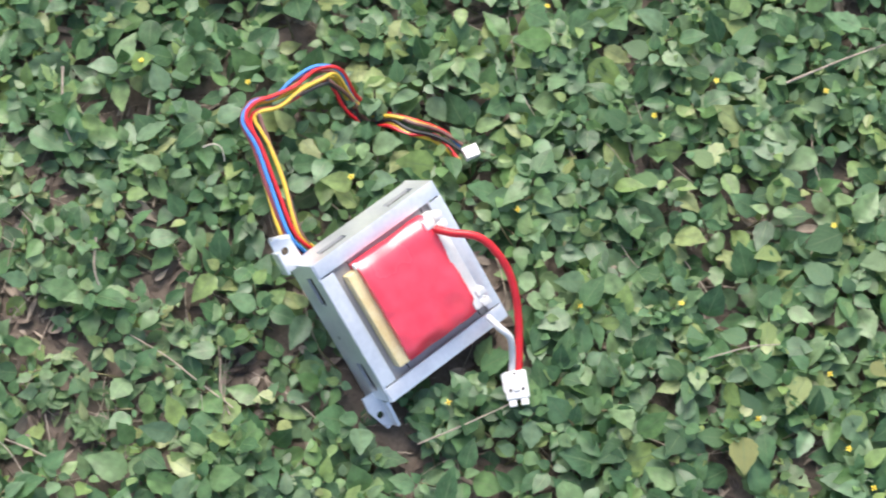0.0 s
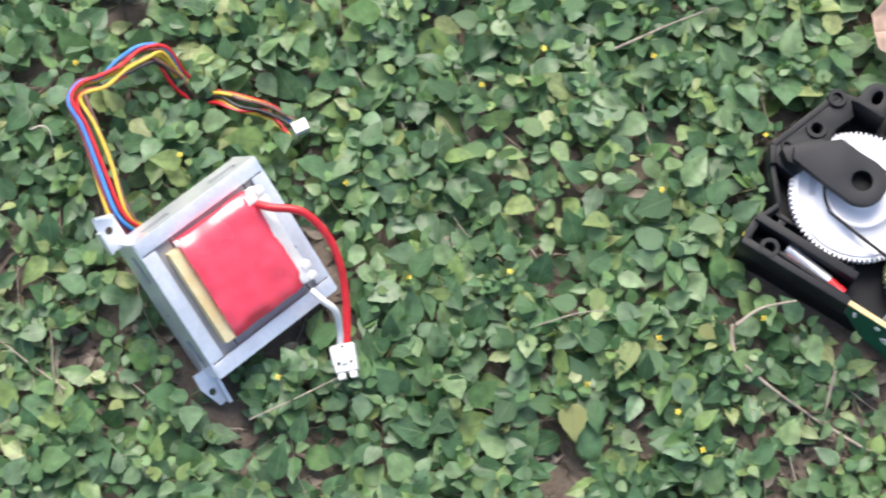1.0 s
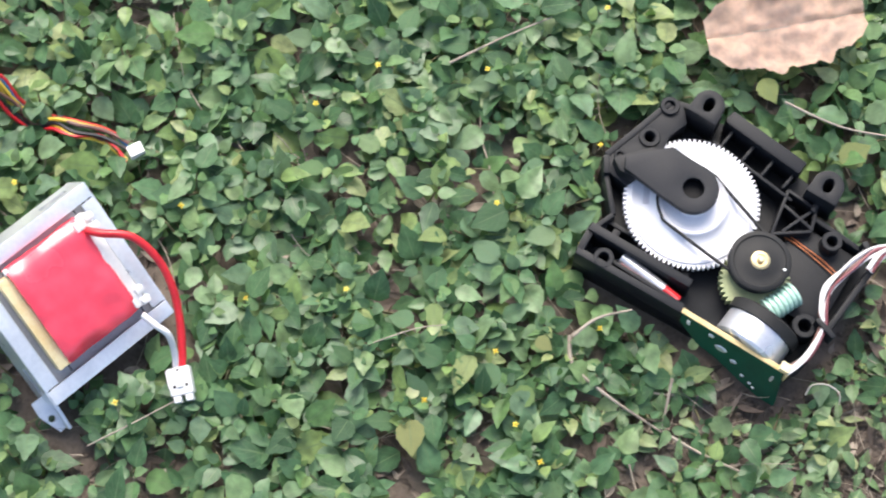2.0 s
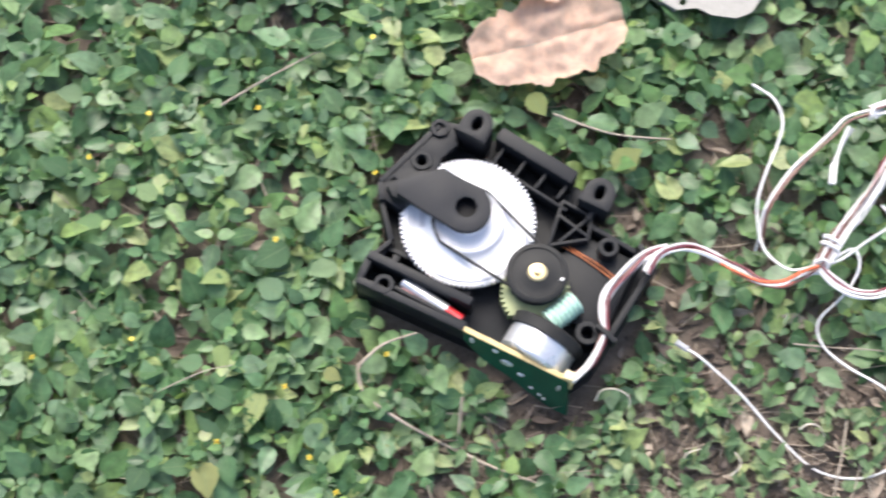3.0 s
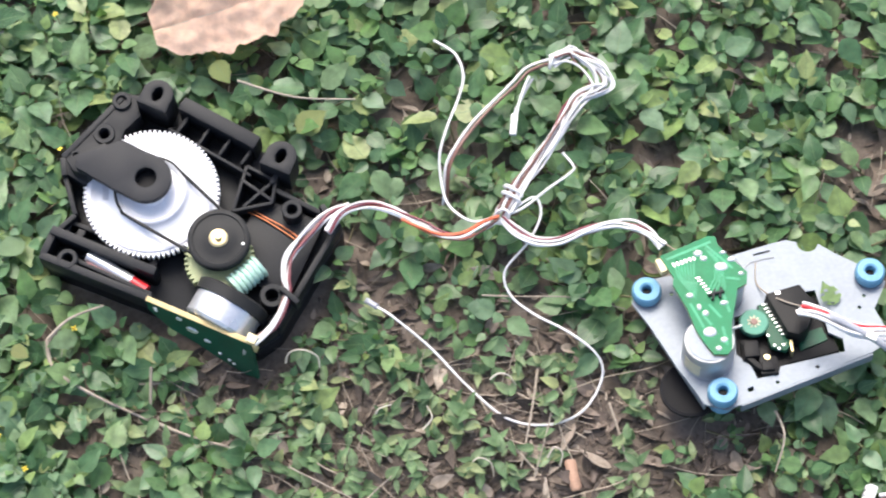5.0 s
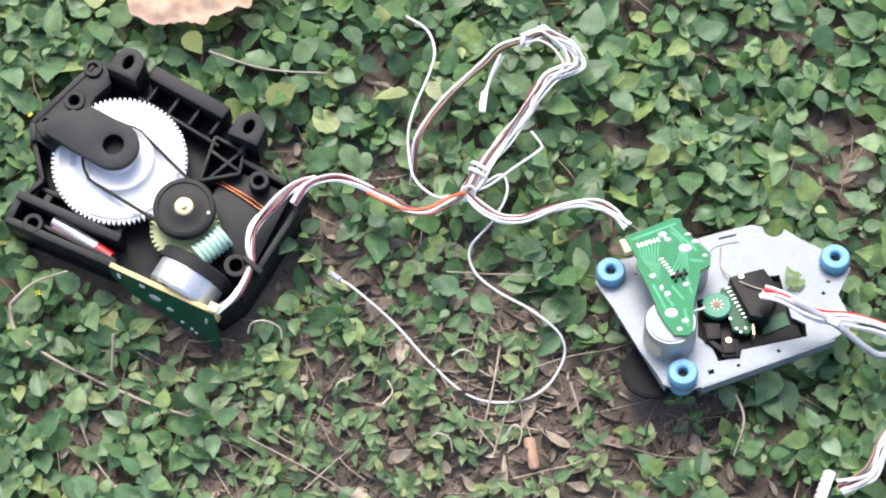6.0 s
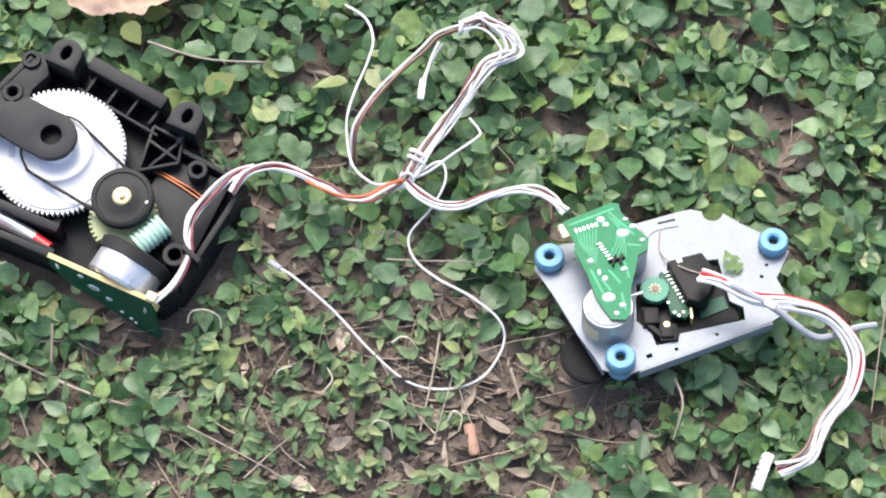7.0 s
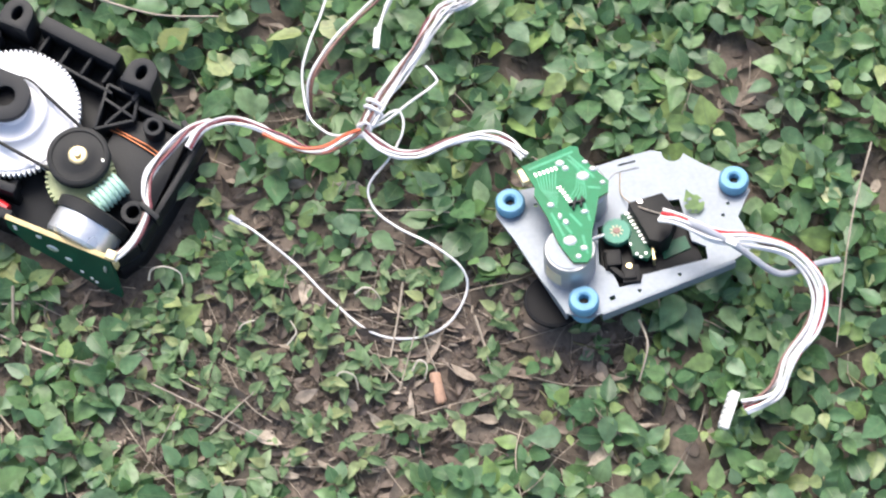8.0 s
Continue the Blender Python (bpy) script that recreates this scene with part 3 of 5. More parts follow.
def build_straws():
    rng = random.Random(5)
    n = 0
    verts, faces = [], []
    while n < 700:
        x, y = rng.uniform(-255, 645), rng.uniform(-175, 205)
        if covered(x, y, 4) or rng.random() > 0.3 + bare(x, y):
            continue
        n += 1
        length, a = rng.uniform(14, 55), rng.uniform(0, 6.3)
        z = soil_height(x, y) + rng.uniform(1, 4) + (0 if bare(x, y) > 0.3 else rng.uniform(0, 6))
        pts = []
        for i in range(4):
            a += rng.uniform(-0.35, 0.35)
            pts.append((x, y, z + rng.uniform(-1, 2)))
            x, y = x + length / 3 * math.cos(a), y + length / 3 * math.sin(a)
        r = rng.choice((rng.uniform(0.1, 0.22), rng.uniform(0.15, 0.4)))
        line = smooth_line(pts, 4)
        base = len(verts)
        for q in line:
            for k in range(4):
                verts.append(((q.x + r * math.cos(k * 1.571)) * MM, (q.y + r * math.cos(k * 1.571 + 1)) * MM, (q.z + r * math.sin(k * 1.571)) * MM))
        for i in range(len(line) - 1):
            for k in range(4):
                faces.append((base + i * 4 + k, base + i * 4 + (k + 1) % 4, base + i * 4 + 4 + (k + 1) % 4, base + i * 4 + 4 + k))
    me = bpy.data.meshes.new("straw_stalks")
    me.from_pydata(verts, [], faces)
    me.materials.append(M_STRAW)
    me.shade_smooth()
    tagged(new("straw_stalks", me), "thin tan straw stalks and twigs scattered over soil", "straw", kind="stuff")


build_straws()


def build_crumbs():
    """Crumbs of soil and small stones, each a dented lump."""
    rng = random.Random(29)
    verts, faces, n = [], [], 0
    shape = [(0, 0, -1), (1, 0, 0), (0, 1, 0), (-1, 0, 0), (0, -1, 0), (0, 0, 1), (0.7, 0.7, 0.3), (-0.7, 0.7, 0.2), (-0.7, -0.7, 0.3), (0.7, -0.7, 0.2)]
    tris = [(0, 2, 1), (0, 3, 2), (0, 4, 3), (0, 1, 4), (1, 6, 5), (2, 5, 6), (2, 7, 5), (3, 5, 7), (3, 8, 5), (4, 5, 8), (4, 9, 5), (1, 5, 9), (1, 2, 6), (2, 3, 7), (3, 4, 8), (4, 1, 9)]
    while n < 6000:
        x, y = rng.uniform(180, 520), rng.uniform(-125, 70)
        if rng.random() > bare(x, y) or covered(x, y, 1):
            continue
        n += 1
        r = rng.choice((rng.uniform(0.4, 0.9), rng.uniform(0.6, 1.5), rng.uniform(0.5, 1.0)))
        z, base = soil_height(x, y), len(verts)
        verts += [((x + r * a * rng.uniform(0.7, 1.3)) * MM, (y + r * b * rng.uniform(0.7, 1.3)) * MM, (z + r * 0.3 + r * c * rng.uniform(0.5, 1.0)) * MM) for a, b, c in shape]
        faces += [tuple(base + i for i in t) for t in tris]
    me = bpy.data.meshes.new("soil_crumbs")
    me.from_pydata(verts, [], faces)
    me.materials.append(M_SOIL)
    tagged(new("soil_crumbs", me), "small brown crumbs of soil on the bare patch", "soil", kind="stuff")


build_crumbs()


def twig(pts, r, label, taper=0.5, m=None):
    b = tube(pts, r, 6, 5, taper=taper)
    bmesh.ops.scale(b, vec=(MM, MM, MM), verts=b.verts)
    return tagged(link("twig", b, m or M_STRAW), label, "twig", "twigs on the ground")


twig([(180.3, -9.5, 15), (182.4, -21.3, 14), (195.8, -31.5, 12), (211.4, -39.9, 9), (219.7, -44, 7)], 0.9, "long tan runner stem arching over green leaves")
twig([(181.2, -11.1, 20), (190.4, -3.5, 22), (204.1, 1.5, 21)], 0.8, "short yellowish runner stem bearing small leaves")
twig([(122.5, 102.1, 18), (144, 115.1, 19), (163.5, 126.5, 18)], 0.6, "straight tan dry stalk across green leaves")
twig([(222, -24.1, 16), (220.8, -34.3, 11), (219.7, -44, 7)], 0.7, "short upright pale twig in the soil")
twig([(205.7, -27.8, 8), (221.4, -28.7, 7), (239.1, -27.5, 6)], 0.5, "thin pale twig lying on brown soil")
twig([(220.1, -44, 8), (235.2, -51.4, 8), (255.2, -58.5, 7)], 0.8, "pale brown twig lying on brown soil")
twig([(404.9, -49.1, 5), (407.7, -61.8, 5), (410.5, -80.4, 5)], 0.6, "straight straw stalk lying on bare soil")
twig([(377.9, -29.5, 6), (373.9, -48, 6), (367.1, -73, 5)], 0.6, "thin straw stalk lying on bare soil")
twig([(386, -30, 6), (381, -52, 6), (372, -78, 5)], 0.45, "thin straw stalk lying on bare soil")
twig([(368.8, -21.1, 7), (377.7, -30, 7), (386.6, -44.6, 6)], 0.6, "brown broken twig lying on bare soil")
twig([(356.8, -2, 11), (372.8, -4.3, 13), (393.4, -6.1, 13), (414.8, -12.3, 12)], 0.45, "long thin brown runner near the metal plate")
twig([(296.7, -89.6, 10), (308, -80, 11), (317.1, -72.5, 10)], 0.38, "straight tan twig crossing low weeds")
twig([(274.7, -67.3, 10), (299, -81.8, 11), (318.7, -94.1, 9)], 0.38, "straight brown twig crossing low weeds")
twig([(469, -60, 18), (471, -71, 20), (466.5, -84, 15)], 0.6, "curved tan twig between green leaves")
twig([(569.8, 3.4, 26), (555.4, -32.2, 28), (544.1, -78.8, 22)], 0.45, "long straight pale grass stalk over leaves")
twig([(261.6, 95.1, 22), (285.1, 86.1, 22), (310.2, 84.1, 20)], 0.6, "thin brown twig across green leaves")
twig([(-175.9, 64.2, 20), (-172, 43.4, 18), (-167.2, 34, 12)], 0.6, "bent brown twig among green leaves")
twig([(100.4, -21.6, 20), (118.4, -14, 22), (130.3, -11.1, 21)], 0.35, "fine tan stalk between green leaves")
twig([(-6.1, -70.5, 14), (13.5, -59.8, 20), (31.6, -48.2, 22)], 0.4, "fine straight stalk beside the transformer")
twig([(-111.5, 37.3, 21), (-107, 38.2, 24), (-103.5, 37, 24), (-101.8, 33, 20)], 0.45, "curled pale dry tendril above green leaves", m=M_TENDRIL)
twig([(-147.3, -6.9, 20), (-146, -18.7, 18), (-143, -25.5, 16)], 0.6, "bent brown twig among green leaves")
twig([(275.6, -25.1, 12), (277.5, -22, 16), (283, -21.5, 17), (288.5, -24, 15), (289.1, -28, 12)], 0.45, "curled pale dry tendril on the soil", m=M_TENDRIL)
twig([(357.5, -36.7, 8), (361, -35, 10), (365.1, -36.2, 10), (367.6, -39.5, 7)], 0.45, "curled pale dry tendril on the soil", m=M_TENDRIL)
twig([(310, -48.9, 8), (311.9, -46.5, 11), (317, -44.8, 10)], 0.45, "curled pale dry tendril on the soil", m=M_TENDRIL)
twig([(378, -70, 6), (381, -66.5, 9), (384, -69, 8), (382.5, -74, 6)], 0.45, "curled pale dry tendril on the soil", m=M_TENDRIL)
twig([(346, -72, 6), (350, -69, 10), (355, -71, 9), (356, -76, 6)], 0.45, "curled pale dry tendril on the soil", m=M_TENDRIL)
twig([(329, -55, 6), (333, -51, 9), (331, -46, 9)], 0.45, "curled pale dry tendril on the soil", m=M_TENDRIL)

# ---- transformer ----


def slotted_wall(x0, x1, y0, y1, z0, z1, along, slots, bm):
    """Sheet wall with oblong slots cut through it; along is 'x' or 'y'."""
    lo, hi = (x0, x1) if along == "x" else (y0, y1)
    zm, hs = (z0 + z1) / 2 + 2.5, 3.4

    def piece(a, b, c, d):
        if along == "x":
            box(a, b, y0, y1, c, d, 0, bm)
        else:
            box(x0, x1, a, b, c, d, 0, bm)
    at = lo
    for c in slots:
        piece(at, c - 6, z0, z1)
        piece(c - 6, c + 6, z0, zm - hs)
        piece(c - 6, c + 6, zm + hs, z1)
        at = c + 6
    piece(at, hi, z0, z1)
    bmesh.ops.remove_doubles(bm, verts=bm.verts, dist=0.001)
    return bm


def build_transformer():
    t = thing("transformer", T_TRANS, "small mains transformer in a grey steel frame with red taped coil", "transformer")

    def skew(bm):
        bmesh.ops.transform(bm, matrix=Matrix(((1.035, -0.035, 0, -0.8), (0, 1.055, 0, 0.4), (0, 0, 1, 0), (0, 0, 0, 1))), verts=bm.verts)
        return bm
    core = box(5, 55.2, 5, 50.2, -30, -2.2, 0.3)
    c = part("core", skew(core), M_CORE, t, "dark grey laminated iron core")
    for x in (5.5, 48):
        for y in (12.2, 46.5):
            part("joint_line", skew(box(x, x + 6, y, y + 0.4, -2.3, -2.05, 0)), M_HOLE, c)
    # two bent steel channels wrap the core
    a = box(0, 6, 0, 55.4, -1.3, 0, 0.45)
    slotted_wall(0, 1.2, 0, 55.4, -26, -0.7, "y", (13, 44), a)
    box(54.6, 60.6, 0, 55.4, -1.3, 0, 0.45, a)
    slotted_wall(59.4, 60.6, 0, 55.4, -26, -0.7, "y", (13, 44), a)
    part("frame_channel", skew(a), M_STEEL, t, "galvanised steel channel")
    b = box(6.5, 54.2, -0.4, 5.6, -1.5, -0.2, 0.45)
    slotted_wall(0.2, 60.3, -0.5, 0.7, -29, -0.9, "x", (12, 50), b)
    box(6.5, 54.2, 49.8, 55.8, -1.5, -0.2, 0.45, b)
    slotted_wall(0.2, 60.3, 54.6, 55.8, -29, -0.9, "x", (12, 50), b)
    part("frame_channel", skew(b), M_STEEL, t, "galvanised steel channel")
    # mounting ears with a turned-up lip
    ear = sheet([(-14, -4), (1, -5), (1, 4), (-11.5, 4)], [ring_pts(-7, -0.5, 1.6, 12)], -22, -20.6, 0)
    bar((-14, -3.5), (-11.5, 3.6), 1.3, -23, -17.5, 0.3, ear)
    bar((-9, -5), (0.5, -5.2), 1.2, -22, -14, 0.3, ear)
    part("mounting_ear", ear, M_STEEL, t, "bent steel mounting ear")
    ear = sheet([(59, -5), (65, -5.5), (75, -2), (74.5, 1.5), (64, 2), (59, 1)], [ring_pts(68.5, -1.8, 1.5, 12)], -19, -17.6, 0)
    bar((64, 1.8), (75, 1.2), 1.4, -19, -12, 0.3, ear)
    part("mounting_ear", ear, M_STEEL, t, "bent steel mounting ear")
    # near-black plates behind the slots stand for the shade inside the frame
    for q in (box(1.4, 2.6, 4, 52, -25, -2.5, 0.2), box(4, 57, 0.95, 2.1, -28, -2.7, 0.2)):
        part("slot_shade", skew(q), M_HOLE, c, "dark plate standing for the shade behind the slots")
    # coil former and taped winding
    part("bobbin_flange", skew(box(10.2, 50.2, 8.0, 14.2, -2.1, 4.2, 0.6)), M_YELLOW_BOB, t, "cream plastic bobbin flange")
    f = box(8.5, 49.5, 43.5, 48.6, -2.1, 6.6, 0.8)
    for x in (10.5, 14.5, 44, 48.5):
        box(x - 1.3, x + 1.3, 46.5, 50.2, 1.5, 7.6, 0.5, f)
    part("bobbin_flange", skew(f), M_WHITE_BOB, t, "white plastic bobbin flange")
    coil = box(8, 50.2, 12.4, 44.6, -2.1, 8.4, 0)
    bmesh.ops.subdivide_edges(coil, edges=coil.edges[:], cuts=14, use_grid_fill=True)
    for v in coil.verts:
        u = (v.co.x - 29.1) / 21.2
        w = (v.co.y - 28.5) / 16.1
        if v.co.z > 2:
            v.co.z -= 3.6 * abs(u) ** 7 + 1.2 * abs(w) ** 10
            v.co.z += 1.3 * noise.noise(v.co * 0.13) + 0.9 * noise.noise(Vector((v.co.x * 0.35, v.co.y * 0.2, 2)))
            v.co.y += 0.35 * noise.noise(v.co * 0.3 + Vector((3, 3, 3)))
        v.co.x += 0.5 * noise.noise(v.co * 0.2)
    part("coil_wrap", skew(coil), M_RED_WRAP, t, "glossy red plastic tape over the winding")
    tape = box(9.2, 13.0, 41.5, 45.5, 5.4, 8.6, 0.6)
    part("tape_end", skew(tape), M_WHITE_BOB, t)
    part("tape_end", skew(box(7.6, 10, 11.8, 13.6, 2.8, 5.2, 0.5)), M_WHITE_BOB, t)
    # output leads and plug
    world_part("red_lead", tube([(-10.7, 6.5, 52), (-4.6, 5.5, 53), (7.1, 5.5, 52), (16.7, -0.2, 46), (22.8, -8.8, 39), (26.2, -19.1, 32), (28.3, -31.3, 27), (28.8, -39.3, 25)], 1.6, 10), M_RED, t, "thick red lead")
    world_part("white_lead", tube([(14, -23.1, 44), (19.4, -26.6, 43), (24, -28.9, 39), (25.8, -33.2, 30), (26.6, -39.1, 25)], 1.35, 10), M_WHITE, t, "white lead")
    pl = box(-4.6, 4.6, -5.5, 5.5, -3, 3, 0.7)
    box(-3.9, -0.8, -8.2, -5.2, -2.4, 2.4, 0.4, pl)
    box(0.8, 3.9, -8.2, -5.2, -2.4, 2.4, 0.4, pl)
    box(-1.3, 1.3, -2.5, 3.5, 2.6, 4.0, 0.4, pl)
    box(-5.3, -4.2, -2, 5, -1.5, 1.5, 0.3, pl)
    bmesh.ops.rotate(pl, matrix=Euler((0.15, -0.1, radians(17))).to_matrix(), verts=pl.verts)
    bmesh.ops.translate(pl, vec=(29, -43.6, 24), verts=pl.verts)
    p = world_part("plug", pl, M_WHITE_BOB, t, "white two-way plastic plug")
    # contact openings as dark blocks, their shade put into the colour
    sl = box(-3.0, -2.0, -2.6, -1.4, 2.7, 3.1, 0)
    box(2.0, 3.0, -2.6, -1.4, 2.7, 3.1, 0, sl)
    box(-0.5, 0.5, 4.0, 4.8, 2.7, 3.1, 0, sl)
    bmesh.ops.rotate(sl, matrix=Euler((0.15, -0.1, radians(17))).to_matrix(), verts=sl.verts)
    bmesh.ops.translate(sl, vec=(29, -43.6, 24), verts=sl.verts)
    bmesh.ops.scale(sl, vec=(MM, MM, MM), verts=sl.verts)
    link("contact_slot", sl, M_HOLE, p, inverse=t.matrix_world.inverted())
    strands(COLOURED, [(M_YELLOW, "yellow wire"), (M_RED, "red wire"), (M_BLUE, "blue wire"), (M_MAROON, "maroon wire"), (M_YELLOW, "yellow wire"), (M_RED, "red wire"), (M_BLACKW, "black wire"), (M_BROWN, "brown wire")], 0.85, 3.9, t, 21, twist=0.2, lift=0.3)
    e = box(-3.2, 3.2, -2.6, 2.6, -2, 2, 0.5, turn=33)
    bmesh.ops.translate(e, vec=(-2.7, 52.7, 17), verts=e.verts)
    world_part("end_plug", e, M_WHITE_BOB, t, "small white end plug")


build_transformer()

# ---- disc tray drive ----


def build_tray():
    t = thing("tray_drive", T_TRAY, "black plastic disc tray drive with white gear lying on leaves", "mechanism")
    rim = [(0, 0), (-0.5, 11), (3.5, 21), (-7, 33.5), (-11, 40.5), (-1.5, 69), (-1, 74), (9, 78), (22, 81), (57, 77.5), (71, 76), (70, 63), (94, 61), (101.5, 59.5), (96.5, 11), (91, 1.5), (47, 1.5)]
    base = sheet(rim, [], -27, -13, 0.6)
    ch = part("chassis", base, M_BLACK, t, "black moulded plastic chassis")
    walls = bmesh.new()
    for a, b, w, h in [((0, 0.6), (47, 1.6), 3.0, 0), ((1, 1), (0.5, 11), 3.0, 0), ((0.5, 11), (4.5, 21), 2, -2), ((4.5, 21), (-6, 33.5), 2, -2), ((-6, 33.5), (-10, 40), 2.5, 0),
                       ((-10, 40), (0, 72), 2.5, 0), ((0, 74), (20, 79), 2.4, -3), ((22, 79), (57, 75.5), 2.4, 0), ((70, 73), (69, 63), 2.2, -1), ((70, 62), (94, 60), 2, -3), ((100, 59), (95.5, 11), 2.4, -2), ((95, 11), (90, 2.5), 2.2, -3)]:
        bar(a, b, w, -12, h, 0.5, walls)
    part("rim_wall", walls, M_BLACK, ch)
    ridge = bar((22.5, 79.2), (57.5, 75.6), 6, -12, 1.2, 1.0)
    part("ridge", ridge, M_BLACK, ch)
    ribs = bmesh.new()
    for x in (27, 37, 46.5, 56):
        bar((x, 79 - (x - 22) * 0.1), (x - 1.5, 66), 1.2, -12, -2.5, 0.25, ribs)
    for a, b in [((22, 68), (60, 63)), ((60, 47), (72.5, 56)), ((72.5, 56), (70, 65)), ((60, 47), (57, 66)), ((58, 60), (72, 57)), ((63, 50), (69, 64)), ((57, 66), (70, 65))]:
        bar(a, b, 1.2, -12, -2, 0.25, ribs)
    part("ribs", ribs, M_BLACK, ch)
    rail = bar((-0.5, 11.3), (44, 11.8), 3.6, -14, 1.4, 0.7)
    bar((2, 18.5), (40, 19.5), 1.8, -14, -5.2, 0.4, rail)
    bar((12, 4.5), (46, 3.6), 1.6, -12, -1.5, 0.4, rail)
    for x in (3, 9, 30, 40):
        box(x - 1.5, x + 1.5, 10.5, 17.5, -14, -5.2, 0.4, rail)
    part("guide_rail", rail, M_BLACK, ch)
    deck = box(66, 94, 24, 58, -12, -6.5, 0.6)
    part("side_deck", deck, M_BLACK, ch)
    for x, y, r, z in ((10.4, 3.3, 4.0, 0.2), (81.2, 56, 4.0, 0.2), (88.5, 21.6, 4.8, -1.5), (0.7, 70.5, 3.8, 1.0), (0.5, 55.2, 4.2, 0.5)):
        part("screw_boss", tubular(r * 0.52, r, -12, z, (x, y, 0)), M_BLACK, ch)
    part("screw_boss", tubular(1.1, 2.3, -12, 0.6, (-5.5, 42.5, 0)), M_BLACK, ch)
    for x, y in ((13.8, 77), (69.1, 72.8)):
        lug = sheet([(x - 6.5, y - 6), (x + 6.5, y - 6)] + ring_pts(x, y, 6.3, 12, -8, 188), [ring_pts(x, y, 2.0, 14, stretch=1.6)], -12, 5.6, 0.5)
        part("lug", lug, M_BLACK, ch)
    # small holes and clutter on the corner block
    blk = sheet([(-9.5, 40), (-6, 34.5), (3, 33), (8, 50), (7, 60), (10, 68), (5, 74), (-0.5, 71)], [ring_pts(0.5, 55.2, 2.0, 12)], -12, -0.5, 0.4)
    part("corner_block", blk, M_BLACK, ch)
    # big toothed wheel
    teeth = 84
    outer = []
    for i in range(teeth):
        a = 360 * i / teeth
        for da, r in ((0.0, 25.2), (1.0, 26.6), (2.3, 26.6), (3.3, 25.2)):
            outer.append((27.9 + r * math.cos(radians(a + da)), 40.8 + r * math.sin(radians(a + da))))
    g = sheet(outer, [], -4.2, -1.6)
    lathe([(24.6, -1.7), (24.4, -0.9), (23.4, -0.7), (22.6, -1.2), (17.5, -1.4), (16.5, -0.9), (15.6, -0.4), (14.6, 0.2), (13.8, 1.9), (13.2, 2.2), (12.4, 1.7), (11.8, 0.6), (6.4, 0.6), (6.0, 4.0), (0, 4.0)], 56, (27.9, 40.8, 0), g)
    gear = part("toothed_wheel", g, M_GEAR, t, "large white plastic toothed wheel")
    # slot drawn as a low bar, its shade put into a greyer white
    slot = bar((13, 31), (8, 41), 2.6, -1.5, -0.95, 0.2)
    part("wheel_slot", slot, mat("shaded_white_acetal", (0.62, 0.62, 0.66), 0.5), gear)
    # retaining arm over the wheel
    arm = sheet([(-2.7, 40), (10.8, 53.2), (20, 52.5)] + ring_pts(25.9, 42.7, 9.9, 18, 95, -100) + [(15, 33.8), (-0.4, 35.6)], [ring_pts(25.9, 42.7, 4.1, 24)], 5.6, 9, 0.5)
    a = part("retaining_arm", arm, M_ARM, t, "charcoal plastic retaining arm")
    # lining of the arm's hole, coloured near-black for the shade in it
    part("arm_socket", lathe([(4.1, 8.6), (4.1, 4.2), (0, 4.2)], 24, (25.9, 42.7, 0)), M_HOLE, a)
    part("arm_foot", sheet([(-6.5, 38), (-2, 34.8), (4, 35), (9, 50), (4, 50)], [], -12, 6.2, 0.5), M_BLACK, a)
    # belt from the drum to the pulley
    path = [(27.9 + 13.6 * math.cos(radians(x)), 40.8 + 13.6 * math.sin(radians(x)), 1.6) for x in range(60, 275, 20)] + [(61.6 + 9.5 * math.cos(radians(x)), 32.2 + 9.5 * math.sin(radians(x)), 3.4) for x in range(-100, 90, 20)]
    part("drive_belt", tube(path, 0.75, 6, 3, closed=True), M_RUBBER, t, "black rubber drive belt")
    p = lathe([(3, -8), (3, 1.5), (11.6, 1.6), (12.0, 2.0), (11.0, 3.4), (12.0, 4.8), (12.0, 5.6), (11.4, 6.1), (10.2, 6.2), (9.8, 5.7), (6.2, 5.7), (5.6, 6.1), (0, 6.1)], 44, (61.6, 32.2, 0))
    p = part("pulley", p, M_RUBBER, t, "matt black belt pulley")
    h = lathe([(3.7, 6.0), (3.7, 6.7), (3.0, 7.1), (2.4, 7.1), (2.2, 6.6), (1.4, 6.6), (1.3, 8.0), (0.8, 8.4), (0, 8.4)], 28, (61.6, 32.2, 0))
    part("hub", h, M_BRASS, p, "brass hub with a screw")
    # highlight on the black pulley, put in as a small silver bump
    part("pulley_glint", lathe([(0, 6.1), (0.6, 6.22), (0.5, 6.28), (0, 6.3)], 12, (71.2, 34.0, 0)), M_SOLDER, p)
    outer = []
    for i in range(40):
        for da, r in ((0, 12.2), (2, 13.6), (5, 13.6), (7, 12.2)):
            outer.append((64 + r * math.cos(radians(9 * i + da)), 26.5 + r * math.sin(radians(9 * i + da))))
    part("worm_wheel", sheet(outer, [], -6, -1.5), M_OLIVE, t, "olive plastic worm wheel")
    prof = [(0, 0)]
    for i in range(7):
        prof += [(4.3, 2 * i), (5.1, 2 * i + 0.5), (5.1, 2 * i + 1.3), (4.3, 2 * i + 1.8)]
    w = lathe(prof + [(0, 14)], 20, (73.5, 18.5, -2.5), axis=(0.42, 0.9, 0.05))
    part("worm", w, M_MINT, t, "mint green plastic worm")
    # motor lies with its axle across the tray
    m = lathe([(0, 0), (10.6, 0), (12.6, 0.3), (13.6, 1.5), (13.6, 11.4), (0, 11.4)], 40, (73.8, 1.4, -4.8), axis=(0.1, 1, 0.06))
    mo = part("motor", m, M_MOTOR, t, "bright silver round motor can")
